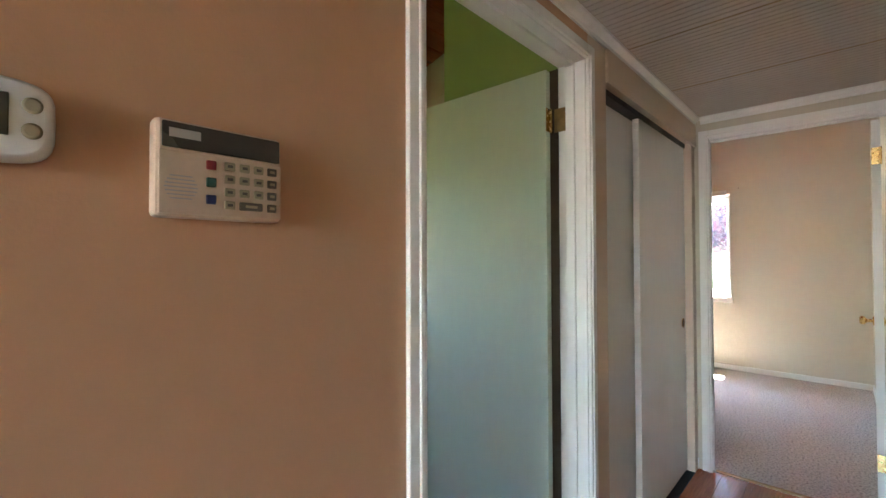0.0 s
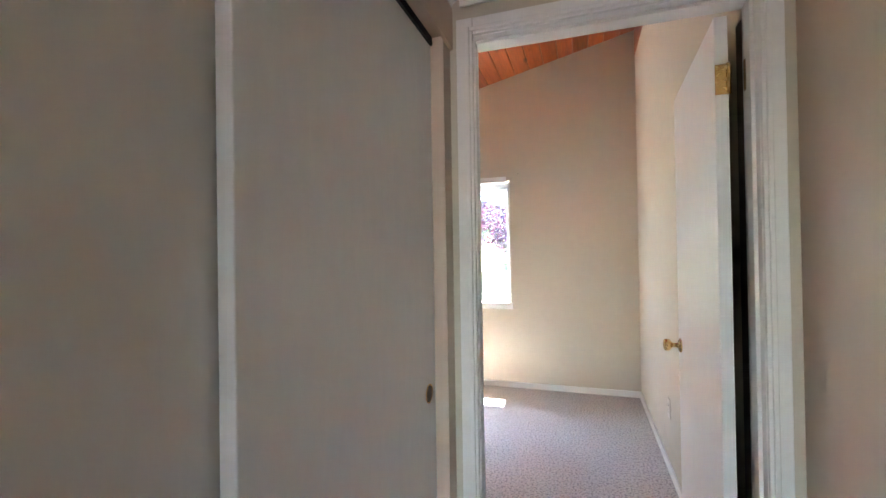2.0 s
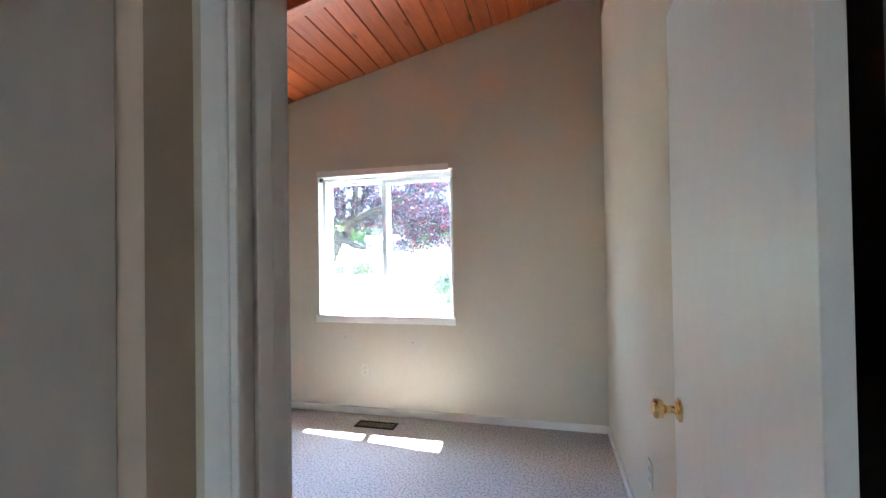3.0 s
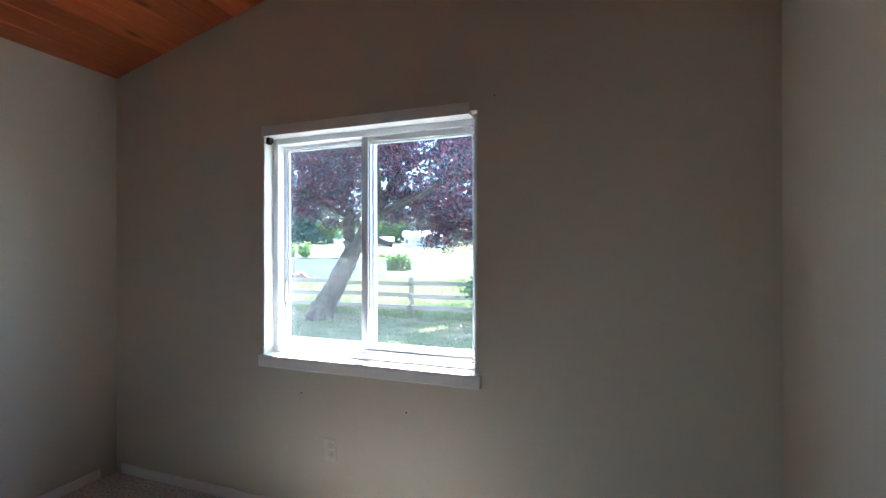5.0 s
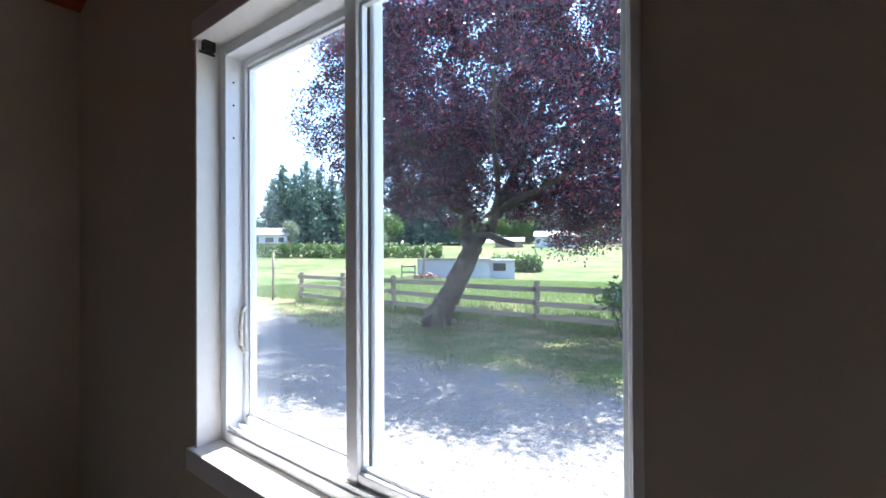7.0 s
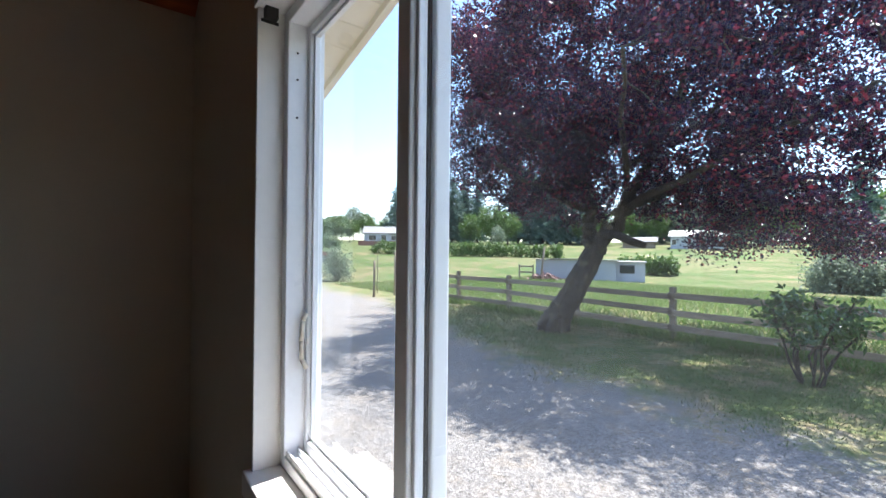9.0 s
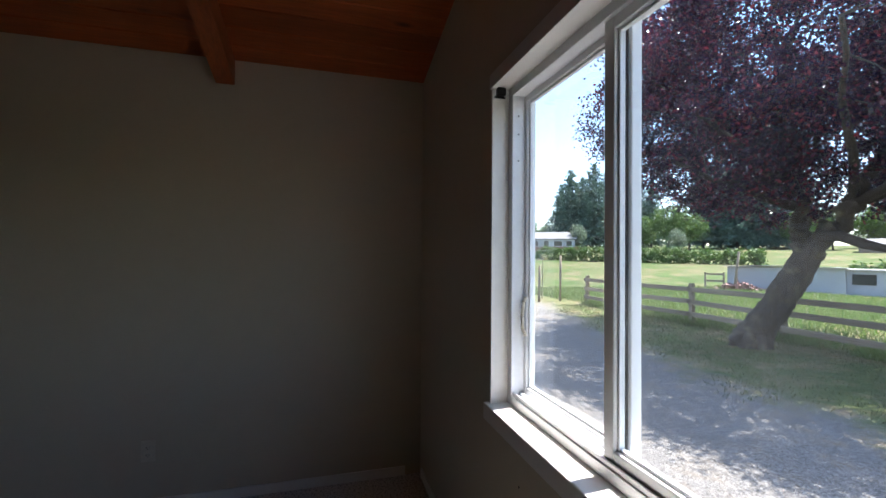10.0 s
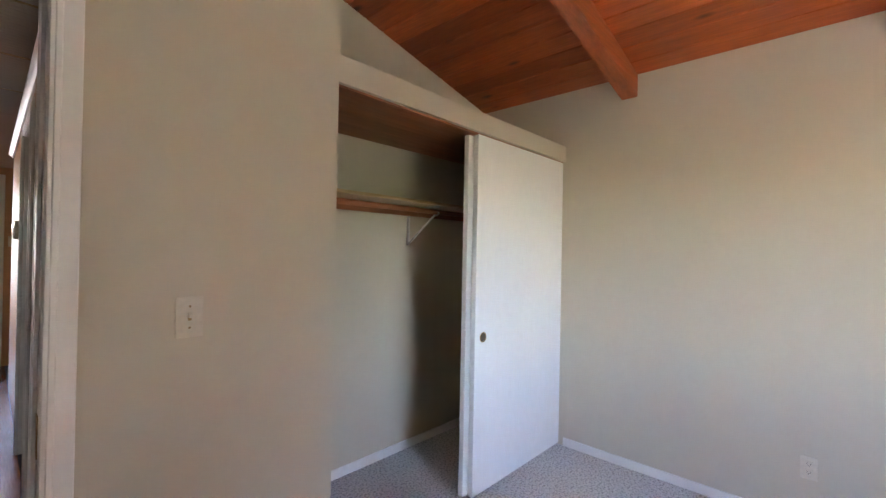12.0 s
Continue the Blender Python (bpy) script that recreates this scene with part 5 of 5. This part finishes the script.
# white shed behind the fence
shed_at = at_dir(34.6, 33)
shed = holder("shed", Matrix.Translation(shed_at) @ pose(0, 0, 0, 0, 0, 34), "low white shed with a pale tin roof", "shed")
bm = bmesh.new()
box(bm, -3.3, 2.4, 0, 3.5, -0.4, 1.55)
part("wall", bm, WHITESIDING, shed)
for i in range(10):
    bm = bmesh.new()
    box(bm, -3.3 + 0.57 * i, -2.745 + 0.57 * i, -0.03 - 0.012 * (i % 2), 0.0, -0.4, 1.55)
    part("wall_sheet", bm, WHITESIDING, shed)
for x0 in [-3.5 + 0.61 * i for i in range(10)]:
    bm = bmesh.new()
    vs = box(bm, x0, x0 + 0.6, -0.35, 3.7, 1.55, 1.59)
    for v in vs:
        v.co.z += -0.015 * (v.co.y) + 0.10 * math.exp(-((v.co.x + 0.6) / 1.6) ** 2)
    part("roof_sheet", bm, TINROOF, shed)
bm = bmesh.new()
box(bm, 2.45, 4.4, 0.6, 3.0, -0.4, 1.42)
part("annexe", bm, SIDING, shed, "smaller grey annexe")
bm = bmesh.new()
box(bm, 2.35, 4.5, 0.4, 3.1, 1.42, 1.50)
part("annexe_roof", bm, TINROOF, shed)
bm = bmesh.new()
box(bm, 2.7, 3.7, 0.56, 0.59, 0.62, 1.22)
part("window_opening", bm, DARKGLASS, shed, "dark window opening")
bm = bmesh.new()
for x0 in (-4.6, -3.55):
    box(bm, x0, x0 + 0.1, -0.1, 0.0, -0.4, 1.15)
for z in (0.5, 0.95):
    box(bm, -4.6, -3.45, -0.12, -0.08, z, z + 0.12)
thing("pen_gate", bm, FENCEWOOD, "small weathered pen gate beside the shed", "gate").matrix_basis = shed.matrix_basis.copy()
bm = bmesh.new()
r2 = random.Random(8)
RUBBLE = material("scrap", (0.30, 0.17, 0.15), 0.8, var=0.3, scale=3, fine=9, fine_var=0.3, island=0.6)
for i in range(90):
    x0, y0 = r2.gauss(-2.6, 0.8), r2.gauss(-0.9, 0.3)
    z0 = max(0.0, 0.55 * math.exp(-((x0 + 2.6) / 1.0) ** 2) * r2.random())
    box(bm, -0.16, 0.16, -0.07, 0.07, -0.05, 0.05, 0, Matrix.Translation((x0, y0, z0)) @ pose(0, 0, 0, r2.uniform(0, 90), r2.uniform(0, 90), r2.uniform(0, 180)))
thing("rubble_heap", bm, RUBBLE, "heap of reddish and white scrap by the shed", "heap").matrix_basis = shed.matrix_basis.copy()

bm = bmesh.new()
p = at_dir(39.6, 32)
limb(bm, [p - UP * 0.2, p + Vector((0.06, 0.05, 1.2)), p + Vector((0.2, 0.1, 2.5))], 0.11, 0.06, 10, 0.2)
thing("wooden_post", bm, FENCEWOOD, "leaning grey post beside the white shed", "post")

# red pickup truck on the drive
REDPAINT = material("red_car_paint", (0.42, 0.018, 0.02), 0.25, var=0.04, scale=2, fine=20, fine_var=0.02, bump=0.0)
TYRE = material("tyre_rubber", (0.02, 0.02, 0.02), 0.85)
RIM = material("alloy_rim", (0.45, 0.45, 0.47), 0.3, 0.9, bump=0.0)
truck = holder("pickup_truck", Matrix.Translation(at_dir(70.6, 49)) @ pose(0, 0, 0, 0, 0, 70), "red four-door pickup truck parked on the gravel", "truck")


def side_shape(bm, outline, y0, y1):
    a = [bm.verts.new((x, y0, z)) for x, z in outline]
    b = [bm.verts.new((x, y1, z)) for x, z in outline]
    k = len(outline)
    for i in range(k):
        bm.faces.new((a[i], a[(i + 1) % k], b[(i + 1) % k], b[i]))
    bm.faces.new(a[::-1])
    bm.faces.new(b)


bm = bmesh.new()
arch = lambda cx: [(cx + 0.48 * math.cos(math.pi * i / 8), 0.42 + 0.48 * math.sin(math.pi * i / 8)) for i in range(9)]
outline = [(-2.85, 0.55), (-2.85, 1.12), (-0.95, 1.14), (1.55, 1.14), (2.55, 1.06), (2.78, 0.92), (2.85, 0.5)] + arch(1.85) + arch(-1.75)
side_shape(bm, outline, -0.95, 0.95)
bmesh.ops.triangulate(bm, faces=[f for f in bm.faces if len(f.verts) > 4])
part("body", bm, REDPAINT, truck)
bm = bmesh.new()
side_shape(bm, [(-0.95, 1.13), (-0.85, 1.72), (-0.6, 1.80), (0.55, 1.80), (1.50, 1.13)], -0.86, 0.86)
part("cab", bm, REDPAINT, truck)
for outline in ([(-0.72, 1.18), (-0.66, 1.66), (-0.05, 1.70), (-0.05, 1.18)], [(0.05, 1.18), (0.05, 1.70), (0.52, 1.70), (1.22, 1.18)]):
    bm = bmesh.new()
    side_shape(bm, outline, -0.875, 0.875)
    part("side_window", bm, DARKGLASS, truck)
for cx in (1.85, -1.75):
    for s in (-1, 1):
        bm = bmesh.new()
        tube(bm, (cx, s * 0.72, 0.4), (cx, s * 0.96, 0.4), 0.40, n=22)
        ty = part("wheel", bm, TYRE, truck)
        bm = bmesh.new()
        tube(bm, (cx, s * 0.90, 0.4), (cx, s * 0.975, 0.4), 0.25, 0.22, n=16)
        part("rim", bm, RIM, ty)
for x0, x1, mt_, nm in ((2.72, 2.86, RIM, "bumper"), (-2.93, -2.83, RIM, "bumper")):
    bm = bmesh.new()
    box(bm, x0, x1, -0.93, 0.93, 0.46, 0.66, 0.02)
    part(nm, bm, mt_, truck)
LIGHTC = material("lamp_lens", (0.75, 0.72, 0.68), 0.1, bump=0.0)
for s in (-1, 1):
    bm = bmesh.new()
    box(bm, 2.60, 2.80, s * 0.78 - 0.13, s * 0.78 + 0.13, 0.80, 0.96, 0.02)
    part("headlight", bm, LIGHTC, truck)

# grass and stones
def blades(n, area, hgt, wid, seed, keep):
    r = np.random.default_rng(seed)
    x = r.uniform(area[0], area[1], n)
    y = r.uniform(area[2], area[3], n)
    k = keep(x, y, r.random(n))
    x, y = x[k], y[k]
    n = len(x)
    a = r.uniform(0, 2 * np.pi, n)
    h = hgt * r.uniform(0.5, 1.4, n)
    lean = r.normal(0, 0.6, (n, 2)) * h[:, None]
    z = np.full(n, GZ)
    d = np.hypot(x + 1, y - 3)
    z = np.interp(d, [q[0] for q in RISE], [q[1] for q in RISE])
    p0 = np.stack([x - wid * np.cos(a), y - wid * np.sin(a), z - 0.01], 1)
    p1 = np.stack([x + wid * np.cos(a), y + wid * np.sin(a), z - 0.01], 1)
    p2 = np.stack([x + lean[:, 0], y + lean[:, 1], z + h], 1)
    v = np.stack([p0, p1, p2], 1).reshape(-1, 3)
    return v, np.arange(3 * n).reshape(-1, 3)


def edge_y(x):
    return np.interp(x, [-50, -24, -15, -11, -6, 2], [17.5, 11.4, 10.9, 9.4, 8.3, 8.2])


def patchy(x, y):
    return 0.5 + 0.25 * np.sin(1.7 * x + 0.6 * y) + 0.25 * np.sin(0.9 * y - 1.3 * x + 2)


for nm, n, area, hgt, wid, sd, keep, lab in (
        ("lawn_grass", 52000, (-15, 2, 7.6, 12.6), 0.045, 0.009, 1, lambda x, y, u: (y > edge_y(x) + 0.5 - 1.5 * u ** 2 - 0.35 * np.sin(2.3 * x)) & (u < 0.35 + 0.65 * patchy(x, y)), "short patchy lawn under the tree"),
        ("meadow_grass", 130000, (-24, 8, 12.7, 30), 0.20, 0.014, 2, lambda x, y, u: u < 0.4 + 0.6 * patchy(x * 0.7, y * 0.6), "tall meadow grass behind the fence"),
        ("fence_weeds", 9000, (-15.2, 4, 12.35, 12.95), 0.24, 0.012, 3, lambda x, y, u: u < patchy(x * 2, y), "weeds along the foot of the fence")):
    v, f = blades(n, area, hgt, wid, sd, keep)
    me = bpy.data.meshes.new(nm)
    me.from_pydata(v.tolist(), [], f.tolist())
    me.materials.append(LAWNBLADES if nm == "lawn_grass" else BLADES)
    tagged(new(nm, me), lab, "grass", kind="stuff")

STONE = material("gravel_stone", (0.24, 0.225, 0.21), 0.9, var=0.1, island=0.4, bump=0.2)
r = np.random.default_rng(11)
n = 14000
x, y = r.uniform(-9, 1.5, n), 3.3 + 5.2 * r.random(n)
k = y < edge_y(x) + 0.2
x, y = x[k], y[k]
n = len(x)
sz = 0.005 + 0.013 * r.random(n) ** 3
octa = np.array([(1, 0, 0), (0, 1, 0), (-1, 0, 0), (0, -1, 0), (0, 0, 0.6), (0, 0, -0.6)])
ang = r.uniform(0, 6.28, n)
ca, sa = np.cos(ang), np.sin(ang)
st = octa[None] * (sz[:, None, None] * r.uniform(0.7, 1.3, (n, 6, 1)))
rx = st[:, :, 0] * ca[:, None] - st[:, :, 1] * sa[:, None]
ry = st[:, :, 0] * sa[:, None] + st[:, :, 1] * ca[:, None]
v = np.stack([rx + x[:, None], ry + y[:, None], st[:, :, 2] + GZ + sz[:, None] * 0.25], 2).reshape(-1, 3)
tri = np.array([(0, 1, 4), (1, 2, 4), (2, 3, 4), (3, 0, 4), (1, 0, 5), (2, 1, 5), (3, 2, 5), (0, 3, 5)])
f = (tri[None] + 6 * np.arange(n)[:, None, None]).reshape(-1, 3)
me = bpy.data.meshes.new("gravel_stones")
me.from_pydata(v.tolist(), [], f.tolist())
me.materials.append(STONE)
tagged(new("gravel_stones", me), "loose grey gravel stones on the yard", "gravel", kind="stuff")

# laminate boards of the hall, row by row
BW, BL = 0.128, 1.21
cache = {}
row = 0
x = HL
while x < HR - 0.001:
    x1 = min(x + BW, HR)
    y = 0.012
    first = True
    while y > HEND + 0.01:
        ln = BL * ((0.35 + 0.3 * (row % 3)) if first else 1)
        y0 = max(y - ln, HEND)
        key_ = (round(x1 - x, 4), round(y - y0, 4))
        if key_ not in cache:
            bm = bmesh.new()
            box(bm, 0.0006, x1 - x - 0.0006, -(y - y0) + 0.0006, -0.0006, -0.0115, 0.0, 0.0012)
            cache[key_] = mesh_of("plank", bm)
            cache[key_].materials.append(LAMINATE)
        p = new("plank", cache[key_])
        p.matrix_basis = Matrix.Translation((x, y, 0))
        wparent(p, bpy.data.objects["floor_hall"])
        y = y0
        first = False
    x = x1
    row += 1
